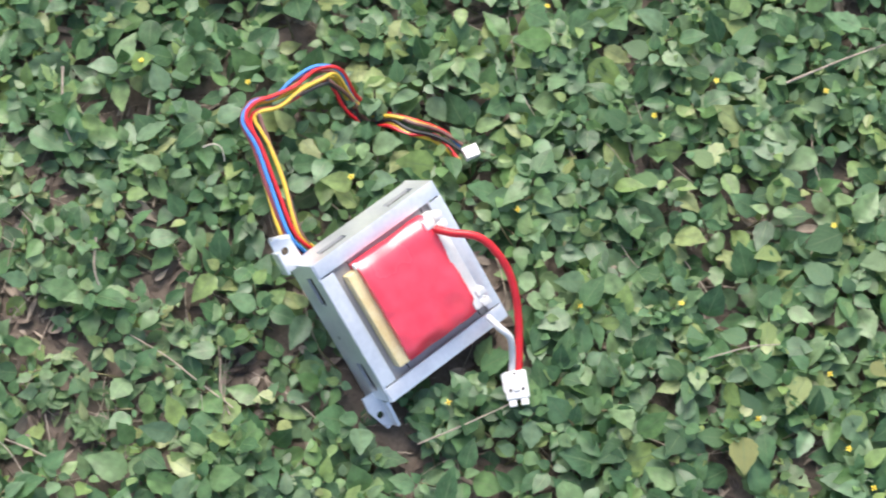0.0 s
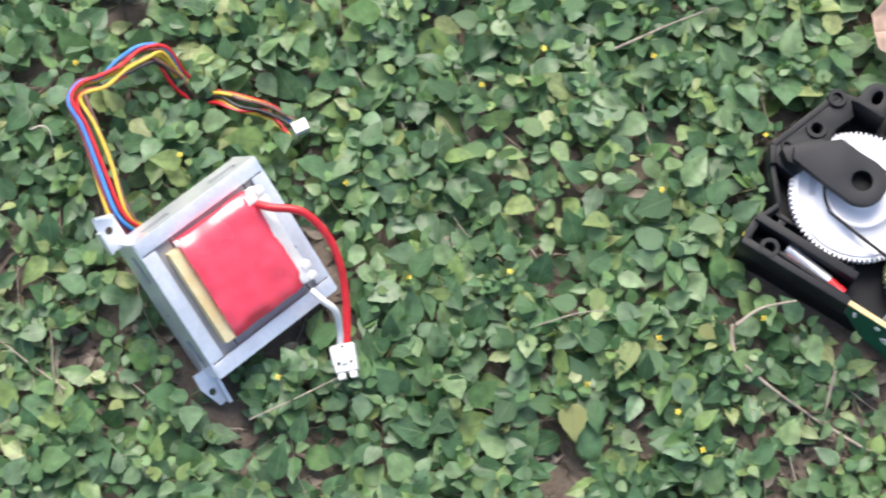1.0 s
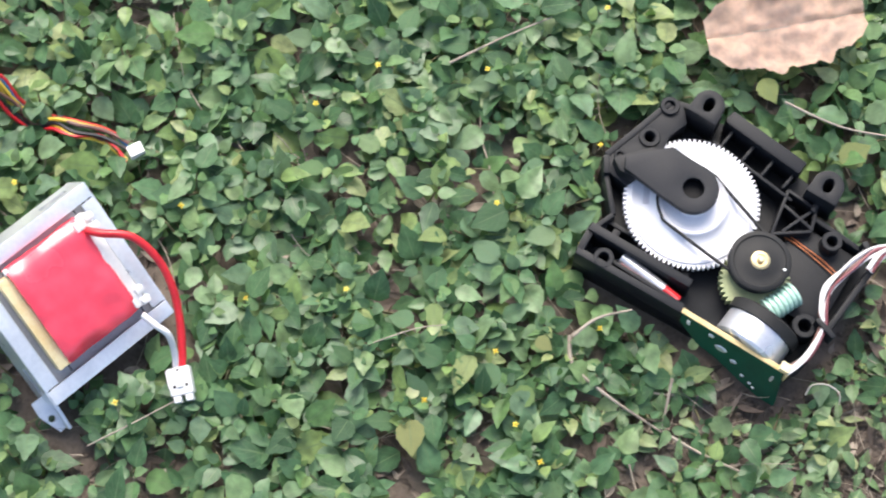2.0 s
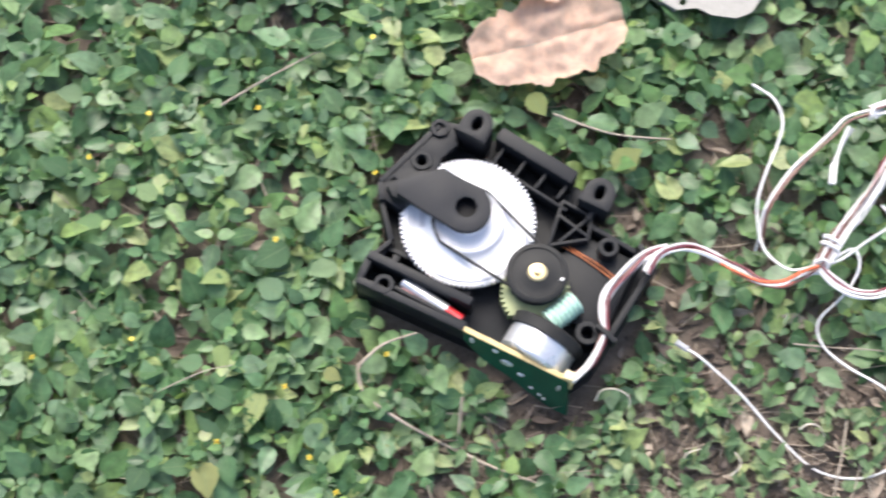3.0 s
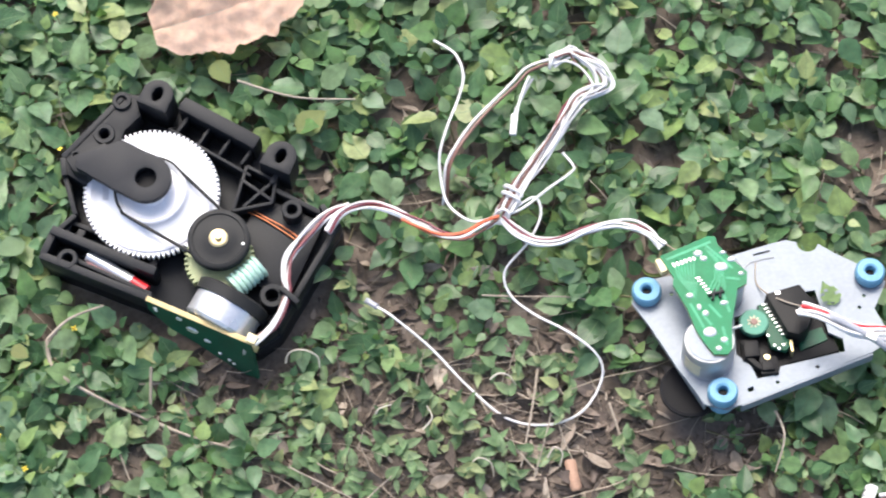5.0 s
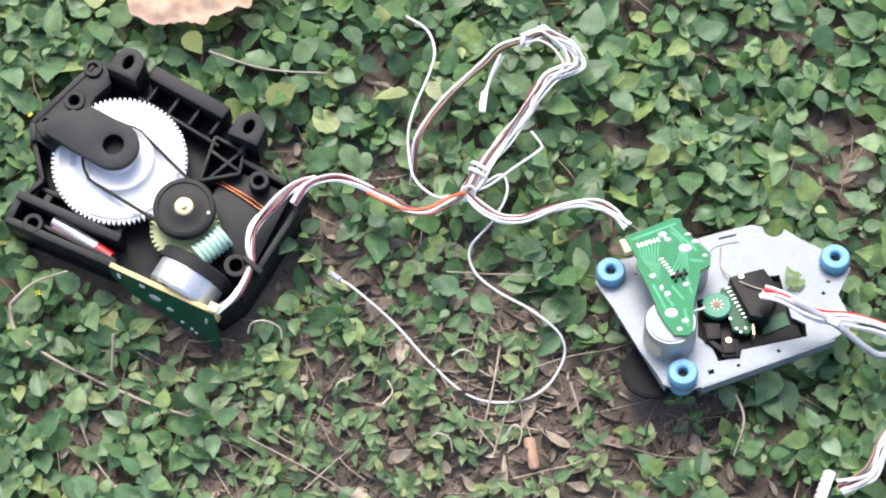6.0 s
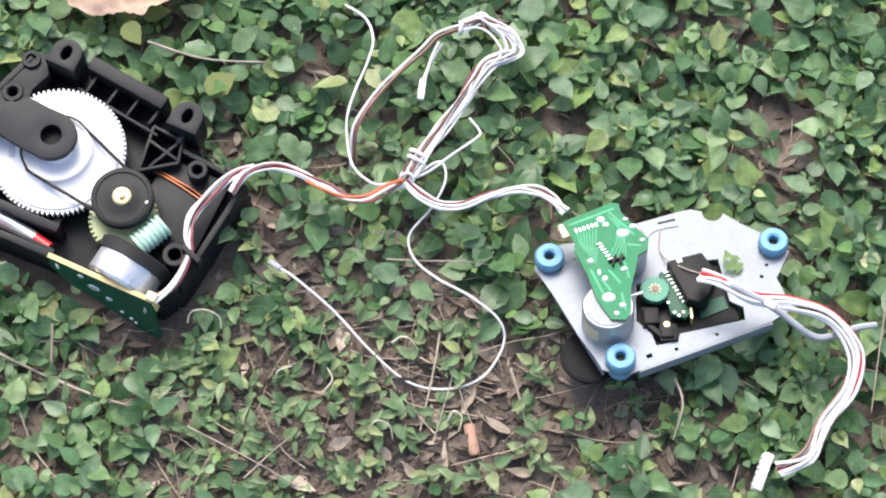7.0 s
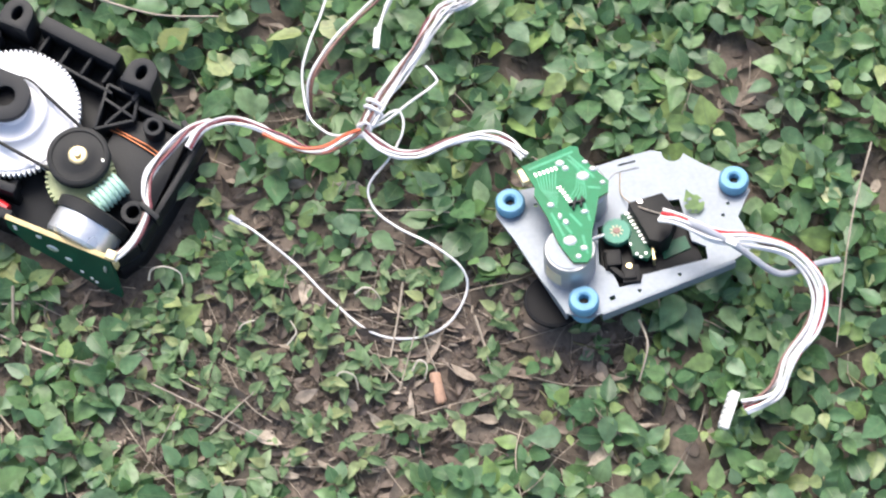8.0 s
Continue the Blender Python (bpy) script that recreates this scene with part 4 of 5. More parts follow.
    part("motor_ring", lathe([(13.7, 10), (14.9, 10.2), (15.1, 14.4), (14.0, 15.2), (0, 15.2)], 40, (73.8, 1.4, -4.8), axis=(0.1, 1, 0.06)), M_RUBBER, mo, "black rubber motor ring")
    tm = box(66, 68, 1.5, 4, 1, 5.4, 0.3)
    box(78, 80, 1.2, 3.5, 1, 4.4, 0.3, tm)
    part("motor_terminal", tm, M_FR4, mo)
    # upright board at the edge
    brd = sheet([(46.5, 4.2), (90.3, 4.2), (94.5, -21), (88, -21), (77, -17), (66, -12), (57, -10), (47.5, -2)], [], -0.8, 0.8)
    bmesh.ops.rotate(brd, matrix=Matrix.Rotation(radians(90), 3, "X"), verts=brd.verts)
    bmesh.ops.rotate(brd, cent=(0, 0, 4.2), matrix=Matrix.Rotation(radians(-14), 3, "X"), verts=brd.verts)
    bo = part("circuit_board", brd, M_DKPCB, t, "dark green upright circuit board")
    ed = bar((46.4, 0), (90.4, 0), 2.0, 3.9, 4.7, 0.1)
    box(91.2, 92.4, -1.2, 1, -4, 4, 0.1, ed)
    part("board_edge", ed, M_FR4, bo)
    for x, z, rx, rz in ((66, -4, 2.7, 1.7), (60.5, 0.5, 1.3, 1.0), (72.5, -7.5, 1.5, 1.1), (78, -13, 0.9, 0.7), (82, -15, 0.8, 0.8), (50.5, 1.2, 0.9, 0.5), (50.8, -0.4, 0.9, 0.5), (88, -4, 0.7, 2.2), (84, -16.5, 0.8, 0.6)):
        b = lathe([(0, 0.75), (1, 0.8), (0.8, 1.2), (0, 1.35)], 14)
        bmesh.ops.scale(b, vec=(rx, rz, 1), verts=b.verts)
        bmesh.ops.translate(b, vec=(x, z, 0), verts=b.verts)
        bmesh.ops.rotate(b, matrix=Matrix.Rotation(radians(90), 3, "X"), verts=b.verts)
        bmesh.ops.rotate(b, cent=(0, 0, 4.2), matrix=Matrix.Rotation(radians(-14), 3, "X"), verts=b.verts)
        part("solder_pad", b, M_SOLDER, bo)
    part("board_socket", box(88, 92, -0.6, 3, 2.2, 6.2, 0.4), M_YELLOW_BOB, bo, "cream wire socket")
    # rod with a red end, copper leads, cable clamp
    part("slide_rod", tube([(16, 8.4, -4.5), (26, 7.2, -4.5), (36, 5.9, -4.5)], 2.5, 12), M_MOTOR, t, "silver slide rod")
    part("slide_tip", tube([(36, 5.9, -4.4), (40, 5.2, -4.3), (43, 4.6, -4.2)], 2.3, 12), M_RED, t, "red plastic tip")
    part("rod_shadow_strip", bar((17, 5.4), (42, 2.9), 1.2, -5, -2.6, 0.2), M_MAROON, t, "dark red strip")
    for y in (0, 1.6):
        part("copper_lead", tube([(64, 50 + y, -6), (72, 49.5 + y * 0.7, -5.6), (81, 48 + y, -5.6), (90, 46 + y * 0.8, -5)], 0.3, 6), M_COPPER, t, "enamelled copper lead")
    part("cable_clamp", bar((91, 24.5), (100, 21.5), 2.2, -4, 4.6, 0.6), M_BLACK, t)
    part("cable_clamp", bar((91.5, 61.5), (98.5, 57), 2.4, -4, 3.2, 0.6), M_BLACK, t)
    strands([(102, 65, 3), (96, 59.5, 3.6), (92.3, 50.3, 3), (89, 38, 2.4), (91, 29, 2.6), (94.6, 22.8, 2.2), (95, 9.6, 2), (90.6, 0.5, 4)],
            [(M_WHITE, "white wire"), (M_MAROON, "maroon wire"), (M_WHITE, "white wire"), (M_BROWN, "brown wire"), (M_WHITE, "white wire")], 0.62, 1.5, t, 4, world=False, twist=0.4)


build_tray()

# ---- disc reader unit ----


def build_laser():
    t = thing("disc_reader", T_LASER, "silver disc reader plate with blue rubber feet and green board", "mechanism")
    outer = [(-6, -5), (-4.5, 3), (0, 5), (12, 6.5), (38, 14), (52, 17.5), (57.8, 18.5), (60.5, 17.6)] + ring_pts(66, 16.6, 4.2, 10, 170, 350) + [(76, 11), (90, 1.5), (94, -3.5), (87.7, -15), (90, -22), (93.6, -28), (83.5, -34), (60, -42), (31.7, -51.5), (26, -53.5), (18, -51), (9, -35.5), (0, -16)]
    pocket = [(33, -14.5), (31.8, -30.5), (37, -36), (38.5, -41.5), (47, -40), (48, -37), (73.5, -32.5), (73.5, -27), (68.5, -24), (66, -5), (57, -5.5), (50, -9), (44, -11)]
    holes = [pocket, ring_pts(10, -2, 0.9, 8), ring_pts(46, -43.6, 0.8, 8), ring_pts(82, -14, 0.8, 8), ring_pts(77, -21, 0.8, 8), [(34.5, -47), (36.7, -46.3), (36.3, -44.6), (34.1, -45.3)], [(44, 13.2), (51, 14.6), (51, 13.7), (44, 12.3)], ring_pts(62, -38.3, 0.8, 8), ring_pts(84.5, -9, 0.8, 8)]
    pl = sheet(outer, holes, -1.1, 0)
    bar((31, -52), (84, -34.4), 1.0, -5.5, -0.2, 0.2, pl)
    bar((1, -15), (17.5, -50.5), 1.0, -5.0, -0.2, 0.2, pl)
    p = part("plate", pl, M_PLATE, t, "bright zinc-plated steel plate")
    arc = tube([(38, 4, 0.1), (42, 9, 0.1), (52, 11, 0.1)], 0.25, 5)
    part("pressed_line", arc, M_MOTOR_G, p)
    for x, y in ((0, -1.8), (24.2, -47.7), (87.8, -0.7)):
        d = lathe([(0, -6), (4.2, -6), (5.2, -5), (5.2, -2), (4.0, -1.4), (4.0, 0.2), (5.4, 0.5), (5.8, 1.6), (5.8, 4.4), (5.1, 5.4), (2.9, 5.6), (2.1, 5.0), (1.9, 1.5), (0, 1.5)], 32, (x, y, 0))
        q = part("rubber_foot", d, M_DAMP, t, "blue rubber damping foot")
        # near-black cap in the foot's hole, painted as the shade inside it
        part("foot_hole_shade", lathe([(0, 1.55), (1.7, 1.55), (1.7, 2.2), (0, 2.4)], 14, (x, y, 0)), M_HOLE, q)
    m = lathe([(0, -1), (10.2, -1), (10.2, 0.3), (10.0, 0.4), (10.0, 12.6), (9.3, 13.6), (3, 13.8), (2.8, 14.6), (0, 14.6)], 44, (20.6, -30.5, 0))
    mo = part("sled_motor", m, M_MOTOR_G, t, "grey round motor can")
    part("motor_cap", lathe([(0, 13.75), (8.9, 13.75), (8.7, 14.1), (0, 14.15)], 40, (20.6, -30.5, 0)), M_PLATE, mo, "pale metal end cap")
    lab = sheet(ring_pts(20.6, -30.5, 10.12, 10, 200, 245) + ring_pts(20.6, -30.5, 9.9, 10, 245, 200), [], 2.0, 10)
    part("paper_label", lab, M_PAPER, mo)
    part("spindle_motor", lathe([(0, 0), (10.5, 0), (10.5, 12.5), (9.5, 13.6), (0, 13.6)], 40, (27.5, -3, 0)), M_MOTOR_G, t, "dark grey motor can under the board")
    # switch board on top of the two motors
    o = [(5.6, 6.7), (16, 10.6), (25, 14.2), (28, 13.7), (28.6, 10), (32, 4.8), (38.4, -3), (37.6, -8), (33.7, -10), (32.5, -15), (29.7, -24.7), (28.5, -35.5), (26.6, -37.8), (21.3, -37.3), (18, -31.5), (16, -27.1), (13.5, -17), (9.2, -6.4), (9.8, -3)]
    b = part("circuit_board", sheet(o, [ring_pts(12, 4, 0.5, 6)], 14.7, 15.6), M_PCB, t, "bright green single-sided circuit board")
    part("board_edge", sheet(o, [], 14.2, 14.68), M_FR4, b)
    tr = bmesh.new()
    for k in range(7):
        bar((10.5 + k * 1.35, 3.6 + 0.1 * k), (12.0 + k * 0.9, -4 - k * 0.4), 0.5, 15.55, 15.68, 0, tr)
        bar((12.0 + k * 0.9, -4 - k * 0.4), (17.5 + k * 0.25, -13 + k * 1.2), 0.5, 15.55, 15.68, 0, tr)
    for k in range(5):
        q = [(23.5 + 0.9 * k, 8.6 - 0.6 * k), (27.0 + 0.5 * k, 2.5 - 0.9 * k), (25.5 + 0.9 * k, -5.0 - 1.0 * k), (23.0 + 1.1 * k, -9.0 - 0.8 * k)]
        for a, c in zip(q, q[1:]):
            bar(a, c, 0.42, 15.55, 15.68, 0, tr)
    for a, c in [((28, -12), (29.5, -20)), ((15, -15), (19, -26)), ((24, 10), (33, -1)), ((30, -5), (35, -6)), ((22, -16), (26, -22)), ((19, -20), (22, -25)), ((26, -26), (27, -34)), ((8, 5), (26, 11.5))]:
        bar(a, c, 1.0, 15.55, 15.68, 0, tr)
    tagged(part("trace_pattern", tr, M_TRACE, b), kind="stuff")
    for x, y, rx, ry in ((28.7, 0.2, 2.6, 2.0), (21, -27.8, 2.6, 2.2), (33, 3.0, 1.7, 1.1), (20.5, 6.8, 1.8, 1.5), (36, -3.5, 1.2, 0.9), (26.0, -31.5, 1.5, 1.2), (23.5, -35, 1.2, 1.1), (15.2, -11.5, 1.5, 1.2), (20.3, -19.6, 1.3, 1.3), (27.8, -15.8, 1.6, 1.0), (18.2, -16.8, 0.9, 1.5), (22.4, 4.3, 1.4, 1.2), (30.2, 6.3, 1.3, 0.8)):
        d = lathe([(0, 15.55), (1, 15.6), (0.85, 15.95), (0.4, 16.2), (0, 16.25)], 14)
        bmesh.ops.scale(d, vec=(rx, ry, 1), verts=d.verts)
        bmesh.ops.translate(d, vec=(x, y, 0), verts=d.verts)
        part("solder_pad", d, M_SOLDER, b)
    for k in range(6):
        part("pin_joint", bar((10.3 + k * 1.6, 3.0 + 0.45 * k), (11.0 + k * 1.6, 1.4 + 0.45 * k), 0.9, 15.55, 16.1, 0.2), M_SOLDER, b)
        part("pin_joint", bar((18.2 + k * 0.75, -4.5 - k * 1.35), (20.0 + k * 0.75, -4.0 - k * 1.35), 0.6, 15.55, 16.1, 0.15), M_SOLDER, b)
    cm = bar((22, -12.5), (28.5, -11.2), 1.0, 15.6, 17.2, 0.3)
    bar((23.5, -14.8), (25.0, -10.0), 0.9, 15.6, 17.4, 0.3, cm)
    bar((26.5, -14.0), (27.5, -9.5), 0.9, 15.6, 17.0, 0.3, cm)
    part("switch_pins", cm, M_BLACK, b)
    part("wire_socket", box(4.4, 9.6, 0.5, 6.6, 11.6, 15.0, 0.4, turn=18), M_YELLOW_BOB, b, "cream wire socket")
    # optical pickup in the opening
    pk = sheet([(33.5, -15), (32.5, -30), (38, -35.5), (39.5, -40), (46, -39), (50, -35), (72, -31), (66, -6), (50, -9.5), (44, -12)], [], -9, -2.6, 0.3)
    box(40, 47, -40.5, -33, -6, 1.6, 0.6, pk)
    box(34, 39, -34, -25, -6, 1.2, 0.6, pk)
    k = part("pickup_base", pk, M_PICK, t, "black optical pickup carriage")
    cb = sheet([(45.2, -9.4), (58.9, -6.2), (64.0, -15.4), (59.5, -25.5), (55.5, -28.0), (51.5, -26.5)], [], -3, 8.4, 0.6)
    part("pickup_block", cb, M_PICK, k)
    fl = bar((49, -9.6), (50.8, -9.2), 1.5, 8.3, 8.6, 0)
    bar((56, -18.5), (58.3, -18.0), 1.7, 8.3, 8.6, 0, fl)
    part("block_mark", fl, M_SOLDER, k)
    fx = sheet([(42.2, -11.5), (46, -10.6), (51.5, -27), (54, -28.5), (50.5, -32), (45, -30)], [], 1.0, 3.2, 0.2)
    part("flex_board", fx, M_DKPCB, k, "dark green flexible board")
    pins = bmesh.new()
    for i in range(9):
        bar((43.9 + 0.72 * i, -11.9 - 1.65 * i), (46.2 + 0.66 * i, -11.3 - 1.65 * i), 0.7, 3.1, 3.9, 0.15, pins)
    for x, y in ((44.5, -25), (46.5, -29.5), (48, -31), (50, -29.5), (43.5, -20)):
        lathe([(0, 3.2), (0.7, 3.2), (0.5, 3.7), (0, 3.8)], 8, (x, y, 0), pins)
    part("contact_pins", pins, M_SOLDER, k)
    hs = box(34.5, 40.5, -33.5, -26.5, -6, 3.4, 0.8)
    box(40.5, 45.5, -39.5, -35.5, -6, 3.0, 0.6, hs)
    bar((36, -33), (41, -38.5), 2.2, -6, 2.2, 0.5, hs)
    part("gear_housing", hs, M_PICK, k)
    part("fine_lead", tube([(44.5, 9, 0.4), (43.5, 0, 0.6), (46.5, -7, 4), (50, -12.5, 8.9), (56, -15.5, 9.0), (62, -16.5, 7.5)], 0.3, 6), M_STRAW, k, "fine tan lead")
    part("gold_post", bar((52.8, -28), (52.8, -33), 0.9, -1, 4.4, 0.2), M_BRASS, k)
    part("lens_screw", lathe([(0, 0.5), (1.3, 0.5), (1.2, 2.0), (0, 2.2)], 14, (43.2, -33.5, 0)), M_BRASS, k)
    outer = []
    for i in range(30):
        for da, r in ((0, 5.0), (3, 5.7), (7, 5.7), (10, 5.0)):
            outer.append((39.8 + r * math.cos(radians(12 * i + da)), -19.1 + r * math.sin(radians(12 * i + da))))
    gr = part("sled_gear", sheet(outer, [], 1.5, 4.2), mat("teal_acetal", (0.05, 0.25, 0.17), 0.5), t, "teal green toothed gear")
    st = bmesh.new()
    for i in range(9):
        a = radians(40 * i)
        bar((39.8 + 0.8 * math.cos(a), -19.1 + 0.8 * math.sin(a)), (39.8 + 2.6 * math.cos(a), -19.1 + 2.6 * math.sin(a)), 0.5, 4.1, 4.5, 0, st)
    part("gear_spokes", st, M_PAPER, gr)
    part("gear_hub", lathe([(0, 4.1), (1.5, 4.1), (1.3, 4.8), (0, 5)], 16, (39.8, -19.1, 0)), M_BROWN, gr)
    part("axle", tube([(30, -21.5, 4.0), (35, -20.2, 4.0)], 0.6, 8), M_SOLDER, t)
    part("turntable", lathe([(0, -34), (5, -34), (5, -13), (11.2, -12.8), (11.8, -12.2), (11.6, -11.4), (10.6, -11.0), (9.6, -11.3), (0, -11.3)], 44, (13.5, -38.5, 0)), M_HOLE, t, "black turntable disc below the plate")
    part("green_tab", sheet([(56.5, -23), (66.5, -20.5), (68, -26), (57, -30)], [], -2.5, -1.9), M_DKPCB, t)
    # leads from the pickup to the loose plug
    line = [(479.4, -25.1, 41), (485.7, -28.4, 45), (499.1, -35.6, 43), (512.7, -38.2, 41), (528.8, -43.7, 37), (537.6, -57.1, 33), (534.5, -70.9, 29), (523.9, -83.6, 27), (516.4, -95.3, 25), (504.3, -99.8, 24)]
    strands(line, [(M_WHITE, "white wire"), (M_WHITE, "white wire"), (M_RED, "red wire"), (M_WHITE, "white wire"), (M_BROWN, "brown wire"), (M_WHITE, "white wire"), (M_WHITE, "white wire")], 0.72, 2.5, t, 15, twist=0.35)
    world_part("shielded_lead", tube([(482.3, -26.3, 41), (490.7, -30.8, 46), (506.9, -40.7, 43), (519.7, -49.5, 37), (527.2, -50.6, 34), (540.4, -45.9, 28), (549.8, -43.9, 24)], 1.35, 9), M_GREY, t, "thicker grey shielded lead")
    sl = box(-2.2, 2.2, -1.6, 1.6, -1.3, 1.3, 0.4, turn=-30)
    bmesh.ops.translate(sl, vec=(504.7, -39.2, 45), verts=sl.verts)
    world_part("wire_clip", sl, M_WHITE_BOB, t)
    pg = box(-1.7, 1.7, -7.6, 7.6, -2.6, 2.6, 0.5)
    for i in range(6):
        box(-2.2, -1.3, -6.4 + i * 2.3, -5.0 + i * 2.3, -1.4, 1.4, 0.15, pg)
    bmesh.ops.rotate(pg, matrix=Euler((0.05, 0.2, radians(-24))).to_matrix(), verts=pg.verts)
    bmesh.ops.translate(pg, vec=(498.7, -100.3, 23), verts=pg.verts)
    world_part("plug", pg, M_WHITE_BOB, t, "white multi-way plug")


build_laser()

# ---- loose wiring between the two units ----


def build_wiring():
    h = thing("wiring_harness", Matrix.Translation((0.3605, 0.026, 0.027)), "bundle of thin white and maroon wires looped over leaves", "wiring")
    white, maroon = (M_WHITE, "white wire"), (M_MAROON, "maroon wire")
    strands([(296.1, 23, 30), (301.6, 30.4, 30), (309, 33.5, 29), (316.2, 33.6, 27), (324.9, 30, 27), (334.1, 24.3, 27), (342.2, 19.6, 27), (350.6, 18.3, 27), (357.9, 21.2, 27), (365.4, 25, 28)],
            [white, maroon, white, white, (M_ORANGE, "orange-red wire"), (M_BROWN, "brown wire"), white], 0.52, 1.5, h, 31, twist=0.35)
    strands([(366.4, 24.9, 28), (372.2, 18.6, 27), (379.2, 14.1, 27), (388.4, 13.5, 27), (399.8, 17.2, 27), (410, 19.2, 27), (418.2, 18.2, 28), (424.4, 13.3, 31), (429.4, 6.5, 33)],
            [white, white, maroon, white, (M_BROWN, "brown wire"), white, white], 0.52, 1.7, h, 32, twist=0.35)
    strands([(366.5, 26, 28), (373.2, 36.6, 28), (382, 47, 28), (390.8, 57.5, 28), (396.5, 68.2, 28), (401.8, 74.5, 28), (409, 77.2, 28), (415.2, 80.1, 27), (413.4, 87.7, 27), (407.4, 92.4, 27), (401, 95.3, 27), (392.5, 91.9, 27)],
            [white, white, maroon, white, (M_BROWN, "brown wire"), white, white, (M_GREY, "grey wire"), white], 0.5, 2.5, h, 33, twist=0.4)
    strands([(368.7, 27.9, 29), (376.5, 39.5, 29), (387.5, 53.1, 29), (395.4, 64.1, 29), (402.8, 72.2, 29), (409.1, 78.3, 28), (408.3, 84.8, 28), (404.4, 90.4, 28), (398.9, 93.6, 28), (392.5, 91.7, 28)],
            [white, (M_BROWN, "brown wire"), white, white], 0.5, 2.0, h, 36, twist=0.4)
    strands([(392.5, 91.7, 28), (382.9, 89.1, 27), (376.4, 82.8, 27), (367.7, 75.5, 27), (358.9, 67.1, 27), (351.1, 57.4, 27), (346.5, 49.2, 25), (344.8, 40.7, 18), (344.2, 36.8, 10)],
            [white, (M_BROWN, "brown wire"), (M_BROWN, "brown wire")], 0.6, 1.1, h, 34, twist=0.1)
    strands([(383.8, 85.7, 27), (380.4, 80.5, 26), (376.9, 72.9, 26), (375.5, 69, 26.3)], [white, (M_GREY, "grey wire")], 0.6, 0.9, h, 35)
    world_part("wire", tube([(326.2, 26.3, 31), (332.7, 22.2, 32), (341.5, 18.3, 32), (350.6, 18.4, 32), (358.8, 22.4, 32), (365.2, 24.7, 31)], 0.75), M_ORANGE, h, "orange-red wire")
    world_part("wire", tube(THIN, 0.55), M_WHITE, h, "single white wire")
    world_part("wire", tube(TRAIL, 0.52), M_WHITE, h, "long single white wire trailing to the soil")
    world_part("wire", tube([(368.5, 25.9, 28), (375.9, 28.8, 28), (386.1, 35.9, 28), (396.6, 42.8, 28), (397.2, 45.9, 28), (393.7, 51.6, 27)], 0.55), M_WHITE, h, "single white wire")
    world_part("wire_tip", tube([(313.7, -4.2, 12), (310.7, -1.7, 11), (309.2, -0.6, 11)], 1.3, 8), M_GREY, h)
    tip = box(-1.4, 1.4, -4.6, 4.6, -1.2, 1.2, 0.5, turn=-10)
    bmesh.ops.translate(tip, vec=(374.8, 65.5, 26.5), verts=tip.verts)
    world_part("end_plug", tip, M_WHITE_BOB, h, "small white plug")
    tie = tube([(366.5 + 2.9 * math.cos(a), 25.4 + 2.2 * math.sin(a), 28.3 + 2.7 * math.sin(a + 0.6)) for a in (0, 1.05, 2.1, 3.15, 4.2, 5.25)], 0.7, 6, 4, closed=True)
    tube([(372.1 + 3.1 * math.cos(a), 36 - 2.2 * math.cos(a), 28.5 + 2.6 * math.sin(a)) for a in (0, 1.05, 2.1, 3.15, 4.2, 5.25)], 0.9, 6, 4, tie, closed=True)
    tube([(371 + 3.1 * math.cos(a), 33.3 - 2.2 * math.cos(a), 28.5 + 2.6 * math.sin(a)) for a in (0, 1.05, 2.1, 3.15, 4.2, 5.25)], 0.9, 6, 4, tie, closed=True)
    world_part("wire_tie", tie, M_WHITE, h, "white wire tied round the bundle")
    tie = tube([(392.5 + 0.8 * math.cos(a), 91.7 + 2.6 * math.cos(a), 28 + 2.3 * math.sin(a)) for a in (0, 1.05, 2.1, 3.15, 4.2, 5.25)], 0.8, 6, 4, closed=True)
    world_part("wire_tie", tie, M_WHITE_BOB, h)


build_wiring()

